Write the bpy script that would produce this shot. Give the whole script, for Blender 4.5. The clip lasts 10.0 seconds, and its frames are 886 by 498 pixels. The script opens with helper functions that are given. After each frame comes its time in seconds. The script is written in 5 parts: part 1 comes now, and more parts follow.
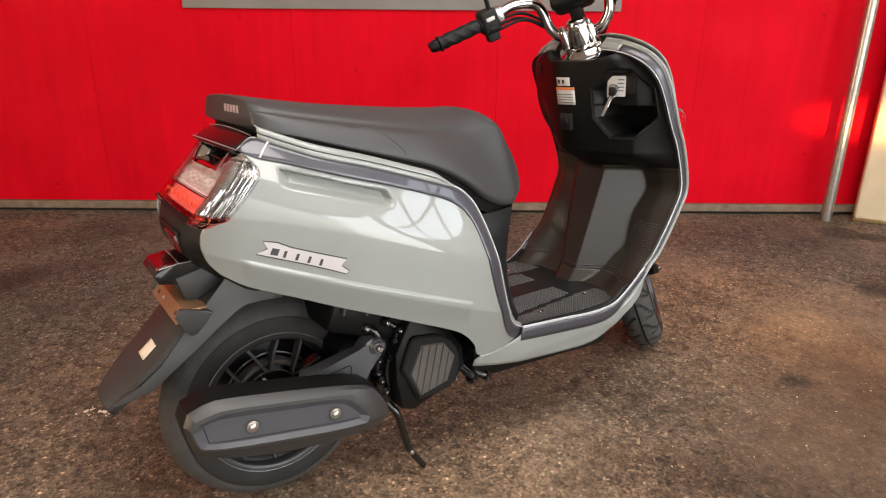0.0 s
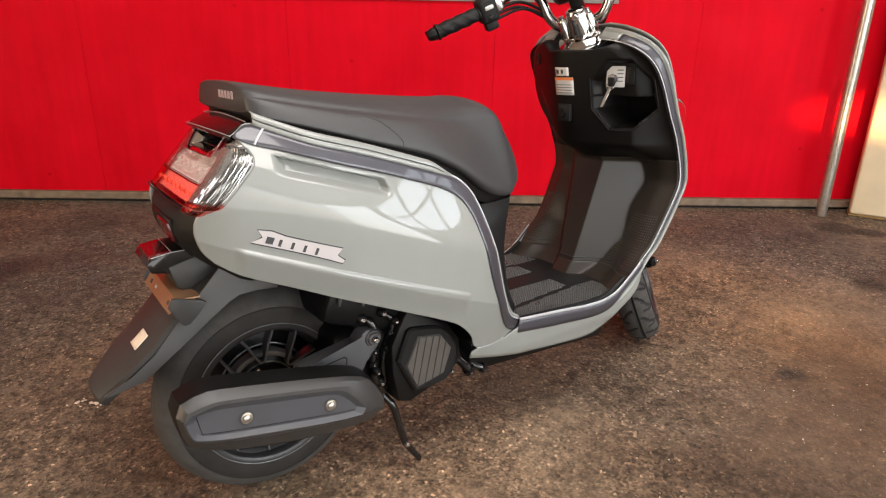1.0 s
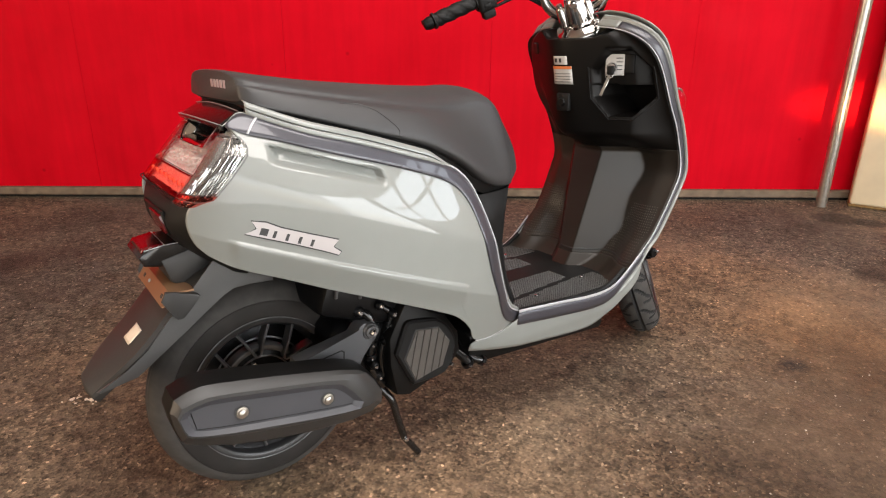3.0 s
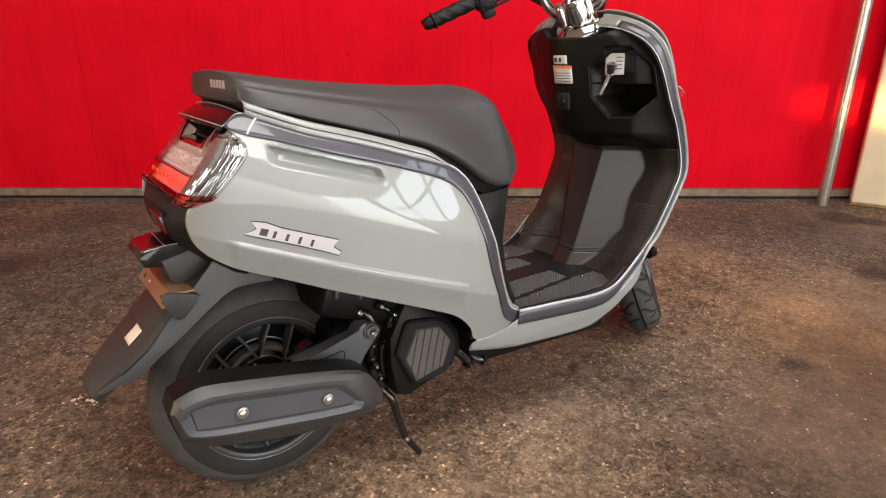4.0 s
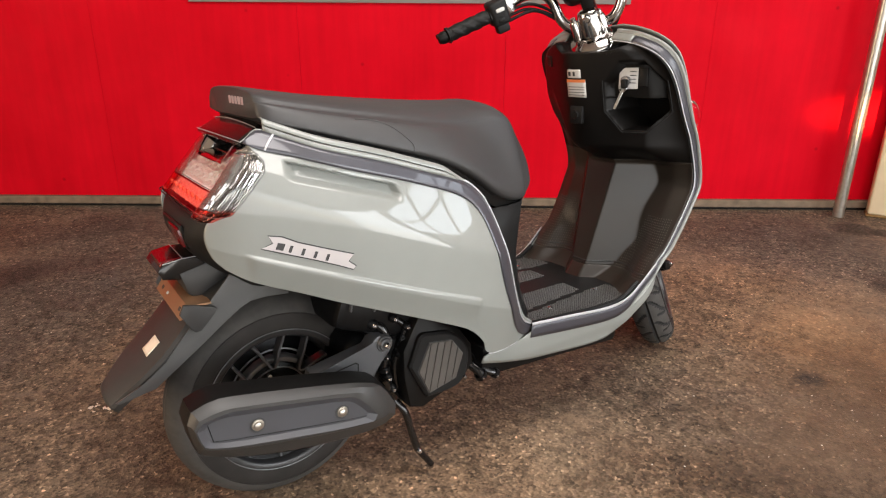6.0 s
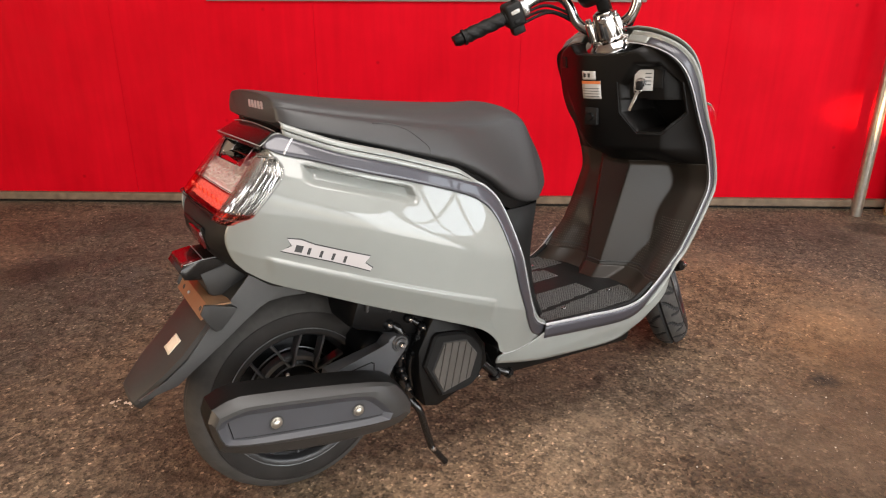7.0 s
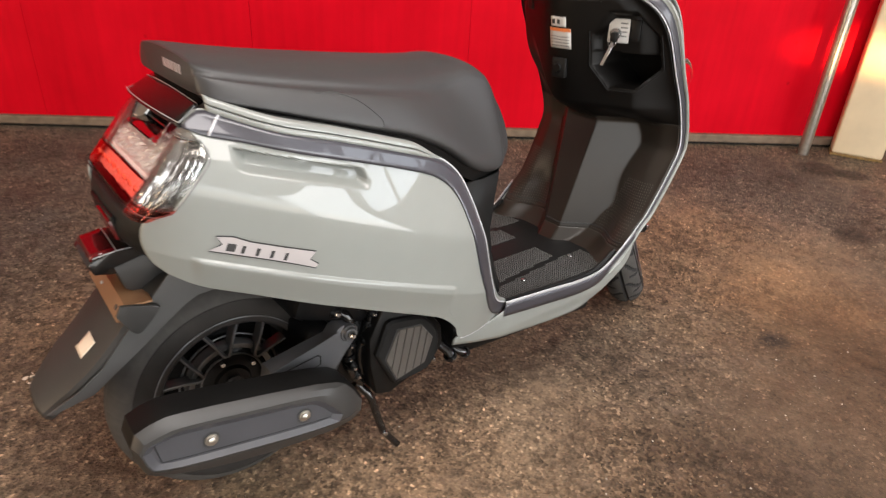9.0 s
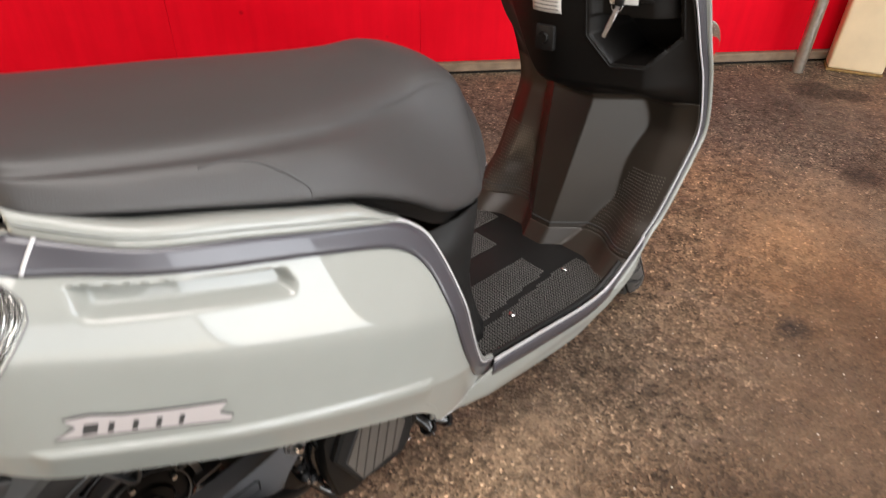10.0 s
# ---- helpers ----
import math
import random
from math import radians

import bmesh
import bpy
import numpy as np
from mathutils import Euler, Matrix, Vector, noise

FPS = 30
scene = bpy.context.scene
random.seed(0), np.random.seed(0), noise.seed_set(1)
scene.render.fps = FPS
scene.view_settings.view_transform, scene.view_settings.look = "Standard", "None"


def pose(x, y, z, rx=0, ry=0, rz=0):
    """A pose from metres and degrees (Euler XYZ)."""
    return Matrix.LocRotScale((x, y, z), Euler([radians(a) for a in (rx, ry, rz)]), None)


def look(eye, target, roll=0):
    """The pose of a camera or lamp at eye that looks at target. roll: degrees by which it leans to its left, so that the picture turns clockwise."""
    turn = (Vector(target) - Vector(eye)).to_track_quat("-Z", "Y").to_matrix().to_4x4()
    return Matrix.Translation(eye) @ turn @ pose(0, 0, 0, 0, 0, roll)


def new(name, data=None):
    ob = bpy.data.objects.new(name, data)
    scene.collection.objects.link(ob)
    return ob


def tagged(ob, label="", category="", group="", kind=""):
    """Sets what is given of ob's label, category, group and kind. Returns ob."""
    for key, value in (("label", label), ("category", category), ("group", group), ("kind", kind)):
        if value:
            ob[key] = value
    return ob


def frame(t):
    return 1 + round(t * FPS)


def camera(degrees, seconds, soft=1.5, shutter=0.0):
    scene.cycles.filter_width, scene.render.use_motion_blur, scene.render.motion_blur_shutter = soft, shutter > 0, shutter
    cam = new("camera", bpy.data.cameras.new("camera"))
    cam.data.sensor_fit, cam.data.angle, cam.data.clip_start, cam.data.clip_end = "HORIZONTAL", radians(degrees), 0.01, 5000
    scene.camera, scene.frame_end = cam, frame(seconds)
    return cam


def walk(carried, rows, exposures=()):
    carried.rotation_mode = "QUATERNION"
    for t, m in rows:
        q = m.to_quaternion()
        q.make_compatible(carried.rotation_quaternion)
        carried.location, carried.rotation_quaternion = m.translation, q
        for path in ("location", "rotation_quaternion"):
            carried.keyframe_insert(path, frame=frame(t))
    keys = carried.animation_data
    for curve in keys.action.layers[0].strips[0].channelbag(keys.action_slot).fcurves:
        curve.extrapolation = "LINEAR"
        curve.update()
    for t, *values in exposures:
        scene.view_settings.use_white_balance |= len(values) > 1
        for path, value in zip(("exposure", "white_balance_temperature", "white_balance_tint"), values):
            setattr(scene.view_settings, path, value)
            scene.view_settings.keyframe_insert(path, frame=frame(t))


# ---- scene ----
cam = camera(68.4, 10.0, soft=1.15, shutter=0.4)
PATH = [
    (0, (0.322, 0.43, 0.91), (0.123, 2.301, 0.231), 0.5),
    (0.5, (0.321, 0.436, 0.905), (0.135, 2.307, 0.225), 0.7),
    (1, (0.315, 0.441, 0.898), (0.135, 2.308, 0.203), 1.0),
    (1.5, (0.314, 0.443, 0.892), (0.146, 2.308, 0.187), 1.0),
    (2, (0.317, 0.448, 0.889), (0.143, 2.313, 0.187), 0.8),
    (2.5, (0.314, 0.455, 0.886), (0.139, 2.318, 0.178), 0.7),
    (4, (0.317, 0.456, 0.884), (0.138, 2.318, 0.176), 0.4),
    (4.5, (0.317, 0.459, 0.889), (0.124, 2.322, 0.187), 0.4),
    (5, (0.315, 0.454, 0.894), (0.097, 2.32, 0.207), 0.4),
    (5.5, (0.317, 0.452, 0.897), (0.098, 2.319, 0.217), 0.4),
    (6.8, (0.31, 0.448, 0.911), (0.098, 2.306, 0.203), 0.3),
    (7, (0.313, 0.441, 0.916), (0.056, 2.295, 0.212), 0.2),
    (7.5, (0.308, 0.44, 0.926), (0.058, 2.293, 0.216), 1.1),
    (8, (0.283, 0.461, 0.955), (0.102, 2.31, 0.215), 1.8),
    (8.5, (0.244, 0.502, 0.98), (0.161, 2.318, 0.145), 2.3),
    (9, (0.267, 0.604, 0.982), (0.209, 2.359, 0.026), 3.1),
    (9.5, (0.308, 0.804, 0.979), (0.296, 2.447, -0.162), 2.0),
    (10, (0.251, 0.976, 1.028), (0.31, 2.57, -0.179), 1.4),
]
walk(cam, [(t, look(eye, target, roll)) for t, eye, target, roll in PATH], [(0.0, 0.04), (8.0, 0.04), (9.0, 0.05), (9.5, 0.11), (10.0, 0.19)])

# ---- world and light ----
WALL = pose(0.0, 3.445, 0.0, 0, 0, 6.7)          # the red wall: x along it, y into it
SCOOTER = pose(-0.125, 1.490, 0.0, -3.55, 0, 40.2)  # x forward, y to its left, z up; on its stand it leans to its left

world = bpy.data.worlds.new("sky")
scene.world = world
world.use_nodes = True
sky = world.node_tree.nodes.new("ShaderNodeTexSky")
sky.sky_type, sky.sun_disc = "NISHITA", False
sky.sun_elevation, sky.sun_rotation = radians(32), radians(120)
background = world.node_tree.nodes["Background"]
background.inputs["Strength"].default_value = 0.12
world.node_tree.links.new(sky.outputs[0], background.inputs["Color"])
scene.view_settings.exposure = 0.0


def area(name, m, size, power, color):
    lamp = bpy.data.lights.new(name, "AREA")
    lamp.shape, lamp.size, lamp.size_y, lamp.energy, lamp.color = "RECTANGLE", size[0], size[1], power, color
    ob = new(name, lamp)
    ob.matrix_world = m
    return ob


# daylight in openings assumed out of view: front behind camera, roof light, side walls
area("front_daylight", WALL @ look((1.45, -5.78, 1.10), (1.45, 0, 1.10)), (4.6, 2.1), 95, (1.0, 0.98, 0.96))
area("east_daylight", WALL @ look((3.78, -4.55, 1.45), (0, -4.55, 1.45)), (2.4, 2.7), 142, (0.92, 0.96, 1.0))
area("roof_daylight", WALL @ look((0.7, -2.5, 3.02), (0.7, -2.5, 0)), (2.4, 1.6), 112, (1.0, 0.93, 0.87))
area("window_daylight", WALL @ look((4.03, -2.25, 2.275), (0, -2.25, 2.275)), (1.9, 1.05), 43, (0.88, 0.94, 1.0))
area("side_daylight", WALL @ look((-3.80, -3.2, 1.25), (0, -2.6, 0.6)), (1.5, 2.2), 78, (1.0, 0.72, 0.46))

# spot lamp added for the warm streak on wall, pole and post; source unseen
glint = bpy.data.lights.new("streak_spot", "SPOT")
glint.energy, glint.color, glint.spot_size, glint.spot_blend, glint.shadow_soft_size = 6300, (1.0, 0.50, 0.17), radians(12.0), 1.0, 0.05
new("streak_spot", glint).matrix_world = WALL @ look((1.55, -5.60, 0.56), (2.15, -0.10, 0.462)) @ Matrix.Diagonal((1.0, 0.19, 1.0, 1.0))

# ---- materials ----
def material(name, color, rough=0.5, metal=0.0, coat=0.0, grain=None, bump=0.0, vary=0.0, big=None, spec=0.5):
    """A Principled material. grain: size of the fine grain in metres, bump its relief, vary how much it changes the colour;
    big: size in metres of soft blotches."""
    m = bpy.data.materials.new(name)
    m.use_nodes = True
    nt = m.node_tree
    b = nt.nodes["Principled BSDF"]
    b.inputs["Base Color"].default_value = (*color, 1)
    b.inputs["Roughness"].default_value, b.inputs["Metallic"].default_value = rough, metal
    b.inputs["Coat Weight"].default_value, b.inputs["Coat Roughness"].default_value = coat, 0.025
    b.inputs["Specular IOR Level"].default_value = spec
    tc = nt.nodes.new("ShaderNodeTexCoord")
    if grain:
        n = nt.nodes.new("ShaderNodeTexNoise")
        n.inputs["Scale"].default_value, n.inputs["Detail"].default_value = 1 / grain, 3
        nt.links.new(tc.outputs["Object"], n.inputs["Vector"])
        if bump:
            bp = nt.nodes.new("ShaderNodeBump")
            bp.inputs["Strength"].default_value, bp.inputs["Distance"].default_value = bump, grain
            nt.links.new(n.outputs["Fac"], bp.inputs["Height"])
            nt.links.new(bp.outputs[0], b.inputs["Normal"])
    if vary:
        n2 = nt.nodes.new("ShaderNodeTexNoise")
        n2.inputs["Scale"].default_value, n2.inputs["Detail"].default_value = 1 / (big or 0.1), 5
        nt.links.new(tc.outputs["Object"], n2.inputs["Vector"])
        ramp = nt.nodes.new("ShaderNodeValToRGB")
        ramp.color_ramp.elements[0].position, ramp.color_ramp.elements[1].position = 0.3, 0.7
        ramp.color_ramp.elements[0].color = (*[max(0, c * (1 - vary)) for c in color], 1)
        ramp.color_ramp.elements[1].color = (*[c * (1 + vary) for c in color], 1)
        nt.links.new(n2.outputs["Fac"], ramp.inputs["Fac"])
        nt.links.new(ramp.outputs[0], b.inputs["Base Color"])
        mr = nt.nodes.new("ShaderNodeMapRange")
        mr.inputs["To Min"].default_value, mr.inputs["To Max"].default_value = rough * 0.85, min(1, rough * 1.15)
        nt.links.new(n2.outputs["Fac"], mr.inputs["Value"])
        nt.links.new(mr.outputs[0], b.inputs["Roughness"])
    return m


PAINT = material("grey_paint", (0.222, 0.232, 0.217), 0.50, 0.0, 1.0, vary=0.02, big=0.05, spec=0.25)
STRIPE = material("dark_metallic_stripe", (0.050, 0.049, 0.059), 0.38, 0.25, 0.5, grain=0.0006, bump=0.02)
SILVER = material("silver_line", (0.50, 0.50, 0.52), 0.35, 0.25, 0.5)
SEAT = material("seat_vinyl", (0.036, 0.0347, 0.0350), 0.48, grain=0.0018, bump=0.12, vary=0.08, big=0.15, spec=0.45)
BLACK = material("black_plastic", (0.0045, 0.0042, 0.0040), 0.45, grain=0.0009, bump=0.06, vary=0.15, big=0.08, spec=0.2)
MAT_BLACK = material("matt_black_plastic", (0.0085, 0.0083, 0.0082), 0.52, grain=0.0012, bump=0.10, vary=0.12, big=0.09, spec=0.2)
DARK_GREY = material("dark_grey_plastic", (0.060, 0.061, 0.066), 0.45, grain=0.0012, bump=0.10, vary=0.06, big=0.09)
RUBBER = material("tyre_rubber", (0.024, 0.0212, 0.0192), 0.68, grain=0.002, bump=0.08, vary=0.2, big=0.04, spec=0.2)
SLAT = material("warm_grey_slat", (0.085, 0.076, 0.068), 0.42, 0.2, vary=0.08, big=0.03)
GLOSS = material("gloss_black", (0.006, 0.0055, 0.0055), 0.25, coat=0.25, vary=0.1, big=0.05)
GUNMETAL = material("gunmetal_paint", (0.13, 0.13, 0.132), 0.35, 0.5, vary=0.1, big=0.03)
ENGINE = material("engine_black", (0.006, 0.006, 0.0064), 0.35, 0.3, grain=0.002, bump=0.1, vary=0.3, big=0.03, spec=0.3)
STEEL = material("bright_steel", (0.55, 0.55, 0.56), 0.25, 1.0, vary=0.1, big=0.01)
CHROME = material("chrome", (0.47, 0.455, 0.44), 0.10, 1.0)
RED_LENS = material("red_lens", (0.45, 0.008, 0.010), 0.08, coat=1.0)
REFLECTOR = material("lamp_reflector", (0.55, 0.55, 0.54), 0.12, 1.0)
LAMP_GREY = material("lamp_chrome", (0.56, 0.56, 0.54), 0.15, 0.5)
INNER = material("lamp_inner", (0.74, 0.72, 0.70), 0.25, 0.35)
SHELL = material("inner_shield_plastic", (0.0035, 0.0030, 0.0027), 0.42, grain=0.0011, bump=0.08, vary=0.12, big=0.08, spec=0.22)
# lighter, warmer copy of the shield plastic; light on the tunnel put into colour
LIT_SHELL = material("lit_shield_plastic", (0.0215, 0.0165, 0.0120), 0.38, grain=0.0013, bump=0.10, vary=0.12, big=0.08, spec=0.55)
DEEP_RED = material("deep_red_lens", (0.10, 0.004, 0.006), 0.2, coat=0.3)
FENDER = material("mudguard_plastic", (0.027, 0.026, 0.025), 0.45, grain=0.0012, bump=0.1, vary=0.1, big=0.09)
# lit copy of the mudguard plastic for the side that catches light
FLANK_LIT = material("mudguard_plastic_lit", (0.055, 0.054, 0.053), 0.42, grain=0.0012, bump=0.1, vary=0.1, big=0.09)
SHIELD = material("heat_shield_paint", (0.050, 0.050, 0.056), 0.45, grain=0.0012, bump=0.08, vary=0.05, big=0.05)
RIM = material("rim_black", (0.030, 0.030, 0.031), 0.35, 0.4, vary=0.15, big=0.03)
# near-black copy of the rubber: shade in the front tread's grooves
GROOVE_SHADE = material("tread_groove_shade", (0.008, 0.0075, 0.007), 0.8, grain=0.002, bump=0.1, vary=0.2, big=0.03)
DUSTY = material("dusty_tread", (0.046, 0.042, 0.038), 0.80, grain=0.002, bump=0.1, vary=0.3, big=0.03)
# mat studs: the highlight on their tops is put into the base colour
STUD = material("lit_mat_studs", (0.095, 0.092, 0.087), 0.45)
DARK_STUD = material("moulded_studs", (0.075, 0.066, 0.056), 0.45)
GLINT = material("diode_clear", (0.80, 0.45, 0.30), 0.15, coat=1.0)
# brown steel, with the warm light from the left put into the colour
WARM_LIT_STEEL = material("warm_lit_steel", (0.30, 0.165, 0.085), 0.36, 0.3, grain=0.002, bump=0.05, vary=0.1, big=0.03)
WHITE = material("white_label", (0.52, 0.51, 0.49), 0.5, vary=0.03, big=0.01)
CREAM = material("cream_sticker", (0.72, 0.62, 0.50), 0.5, vary=0.05, big=0.02)
ORANGE = material("orange_label", (0.70, 0.20, 0.06), 0.5)
INK = material("label_ink", (0.03, 0.03, 0.03), 0.5)
PAD = material("emblem_silver", (0.46, 0.43, 0.43), 0.35, 0.3)


def clear_material(name, tint, rough=0.05):
    m = bpy.data.materials.new(name)
    m.use_nodes = True
    b = m.node_tree.nodes["Principled BSDF"]
    b.inputs["Base Color"].default_value = (*tint, 1)
    b.inputs["Roughness"].default_value = rough
    b.inputs["Transmission Weight"].default_value = 1.0
    b.inputs["IOR"].default_value = 1.18
    return m


CLEAR = clear_material("clear_lens", (0.95, 0.95, 0.95))
RED_CLEAR = clear_material("red_clear_lens", (1.0, 0.27, 0.23))


# ---- mesh helpers ----
def finish(name, bm, mat, parent, smooth):
    bmesh.ops.recalc_face_normals(bm, faces=bm.faces)
    me = bpy.data.meshes.new(name)
    bm.to_mesh(me)
    bm.free()
    me.materials.append(mat)
    if smooth:
        me.shade_smooth()
        if smooth != "all":
            me.set_sharp_from_angle(angle=radians(smooth if smooth > 1 else 38))
    ob = new(name, me)
    ob.parent = parent
    return ob


def part(name, bm, mat, parent, label="", smooth=38, thick=0.0):
    """Links a bmesh as one mesh object under a thing or a part."""
    ob = finish(name, bm, mat, parent, smooth)
    if thick:
        mod = ob.modifiers.new("thickness", "SOLIDIFY")
        mod.thickness, mod.offset = thick, 0
    if mat in (CLEAR, RED_CLEAR):
        ob.visible_shadow = False
    if label:
        tagged(ob, label)
    return ob


def spline(points, n):
    """n points evenly along a Catmull-Rom curve through the control points."""
    p = np.array(points, float)
    p = np.vstack([2 * p[0] - p[1], p, 2 * p[-1] - p[-2]])
    out = []
    for i in range(1, len(p) - 2):
        a, b, c, d = p[i - 1], p[i], p[i + 1], p[i + 2]
        for u in np.linspace(0, 1, 24, endpoint=False):
            out.append(0.5 * (2 * b + (c - a) * u + (2 * a - 5 * b + 4 * c - d) * u * u + (3 * b - a - 3 * c + d) * u ** 3))
    out.append(p[-2])
    out = np.array(out)
    s = np.concatenate([[0], np.cumsum(np.linalg.norm(np.diff(out, axis=0), axis=1))])
    q = np.linspace(0, s[-1], n)
    return np.array([np.interp(q, s, out[:, k]) for k in range(out.shape[1])]).T


def add_grid(bm, rows, closed=False, caps=False):
    """Quads over rows of points; closed: each row is a ring."""
    vs = [[bm.verts.new(tuple(map(float, p))) for p in row] for row in rows]
    n = len(vs[0])
    for a, b in zip(vs[:-1], vs[1:]):
        for k in range(n if closed else n - 1):
            l = (k + 1) % n
            bm.faces.new((a[k], a[l], b[l], b[k]))
    if caps:
        bm.faces.new(vs[0][::-1])
        bm.faces.new(vs[-1])
    return bm


def grid(rows, closed=False, caps=False):
    return add_grid(bmesh.new(), rows, closed, caps)


def add_tube(bm, path, radius, n=10):
    p = np.array(path, float)
    r = np.broadcast_to(np.array(radius, float), (len(p),))
    t = np.gradient(p, axis=0)
    t /= np.linalg.norm(t, axis=1)[:, None]
    side = np.cross(t[0], (0, 0, 1.0) if abs(t[0][2]) < 0.9 else (1.0, 0, 0))
    rows = []
    for i in range(len(p)):
        side = side - t[i] * side.dot(t[i])
        side /= np.linalg.norm(side)
        up = np.cross(t[i], side)
        rows.append([p[i] + r[i] * (math.cos(a) * side + math.sin(a) * up) for a in np.linspace(0, 2 * math.pi, n, endpoint=False)])
    return add_grid(bm, rows, True, True)


def tube(path, radius, n=10):
    return add_tube(bmesh.new(), path, radius, n)


def add_box(bm, size, m=Matrix(), bevel=0.0, segments=2):
    made = bmesh.ops.create_cube(bm, size=1, matrix=m @ Matrix.Diagonal((*size, 1)))
    if bevel:
        edges = list({e for v in made["verts"] for e in v.link_edges})
        bmesh.ops.bevel(bm, geom=edges, offset=bevel, segments=segments, affect="EDGES", profile=0.5)
    return bm


def box(size, m=Matrix(), bevel=0.0, segments=2):
    return add_box(bmesh.new(), size, m, bevel, segments)


def lathe(profile, centre, n=64, axis="Y", start=0.0, turn=2 * math.pi):
    """A solid of revolution round the Y (or Z) axis; profile: radius and place along the axis."""
    bm = bmesh.new()
    full = abs(turn - 2 * math.pi) < 1e-6
    rows = []
    for r, a in profile:
        row = []
        for k in range(n if full else n + 1):
            u = start + turn * k / n
            c, s = r * math.cos(u), r * math.sin(u)
            row.append((centre[0] + c, centre[1] + a, centre[2] + s) if axis == "Y" else (centre[0] + c, centre[1] + s, centre[2] + a))
        rows.append(row)
    return add_grid(bm, rows, full)


def prism(outline, y0, y1, bevel=0.0, segments=2):
    """A plate: an outline in x and z, from y0 to y1 (y0 is the face that shows, its edges bevelled)."""
    bm = bmesh.new()
    a = [bm.verts.new((x, y0, z)) for x, z in outline]
    b = [bm.verts.new((x, y1, z)) for x, z in outline]
    n = len(a)
    face = bm.faces.new(a)
    bm.faces.new(b[::-1])
    for k in range(n):
        bm.faces.new((a[k], b[k], b[(k + 1) % n], a[(k + 1) % n]))
    if bevel:
        bmesh.ops.bevel(bm, geom=list(face.edges), offset=bevel, segments=segments, affect="EDGES", profile=0.5)
    return bm


def smooth01(x, a, b):
    u = min(1, max(0, (x - a) / (b - a)))
    return u * u * (3 - 2 * u)


def mirrored(bm):
    bmesh.ops.scale(bm, vec=(1, -1, 1), verts=bm.verts)
    bmesh.ops.reverse_faces(bm, faces=bm.faces)
    return bm


def coons(top, bottom, rear, front, n, m):
    """A patch between four curves; rows run from rear to front, from the top row to the bottom row."""
    t, b, l, r = spline(top, n), spline(bottom, n), spline(rear, m), spline(front, m)
    rows = []
    for j in range(m):
        v = j / (m - 1)
        row = []
        for i in range(n):
            u = i / (n - 1)
            row.append((1 - v) * t[i] + v * b[i] + (1 - u) * l[j] + u * r[j]
                       - ((1 - u) * (1 - v) * t[0] + u * (1 - v) * t[-1] + (1 - u) * v * b[0] + u * v * b[-1]))
        rows.append(row)
    return rows


def thing(name, m, label, category, group="", kind=""):
    ob = new(name)
    ob.matrix_world = m
    ob.empty_display_size = 0.1
    return tagged(ob, label, category, group, kind)


# ---- structure ----
def ramp_node(nt, source, stops):
    r = nt.nodes.new("ShaderNodeValToRGB")
    while len(r.color_ramp.elements) < len(stops):
        r.color_ramp.elements.new(0.5)
    for e, (pos, col) in zip(r.color_ramp.elements, stops):
        e.position = pos
        e.color = (*col, 1) if len(col) == 3 else (col[0], col[0], col[0], 1)
    nt.links.new(source, r.inputs["Fac"])
    return r.outputs[0]


def noise_node(nt, coord, scale, detail=4, rough=0.55):
    n = nt.nodes.new("ShaderNodeTexNoise")
    n.inputs["Scale"].default_value, n.inputs["Detail"].default_value, n.inputs["Roughness"].default_value = scale, detail, rough
    nt.links.new(coord, n.inputs["Vector"])
    return n.outputs["Fac"]


def mix_node(nt, kind, fac, a, b):
    m = nt.nodes.new("ShaderNodeMix")
    m.data_type, m.blend_type = "RGBA", kind
    for socket, value in ((m.inputs[0], fac), (m.inputs[6], a), (m.inputs[7], b)):
        if isinstance(value, (int, float)):
            socket.default_value = value
        elif isinstance(value, tuple):
            socket.default_value = (*value, 1)
        else:
            nt.links.new(value, socket)
    return m.outputs[2]


def spot_mask(nt, coord, centre, radius, soft):
    """1 within a round patch of the floor, with a ragged edge."""
    d = nt.nodes.new("ShaderNodeVectorMath")
    d.operation = "DISTANCE"
    wob = nt.nodes.new("ShaderNodeTexNoise")
    wob.inputs["Scale"].default_value, wob.inputs["Detail"].default_value = 2.2 / radius, 4
    nt.links.new(coord, wob.inputs["Vector"])
    sc = nt.nodes.new("ShaderNodeVectorMath")
    sc.operation = "MULTIPLY_ADD"
    sc.inputs[1].default_value = (radius * 1.6,) * 3
    nt.links.new(wob.outputs["Color"], sc.inputs[0])
    nt.links.new(coord, sc.inputs[2])
    nt.links.new(sc.outputs[0], d.inputs[0])
    d.inputs[1].default_value = (centre[0] + radius * 0.8, centre[1] + radius * 0.8, radius * 0.8)
    m = nt.nodes.new("ShaderNodeMapRange")
    m.inputs["From Min"].default_value, m.inputs["From Max"].default_value = radius, radius * soft
    m.inputs["To Min"].default_value, m.inputs["To Max"].default_value = 1, 0
    nt.links.new(d.outputs["Value"], m.inputs["Value"])
    return m.outputs[0]


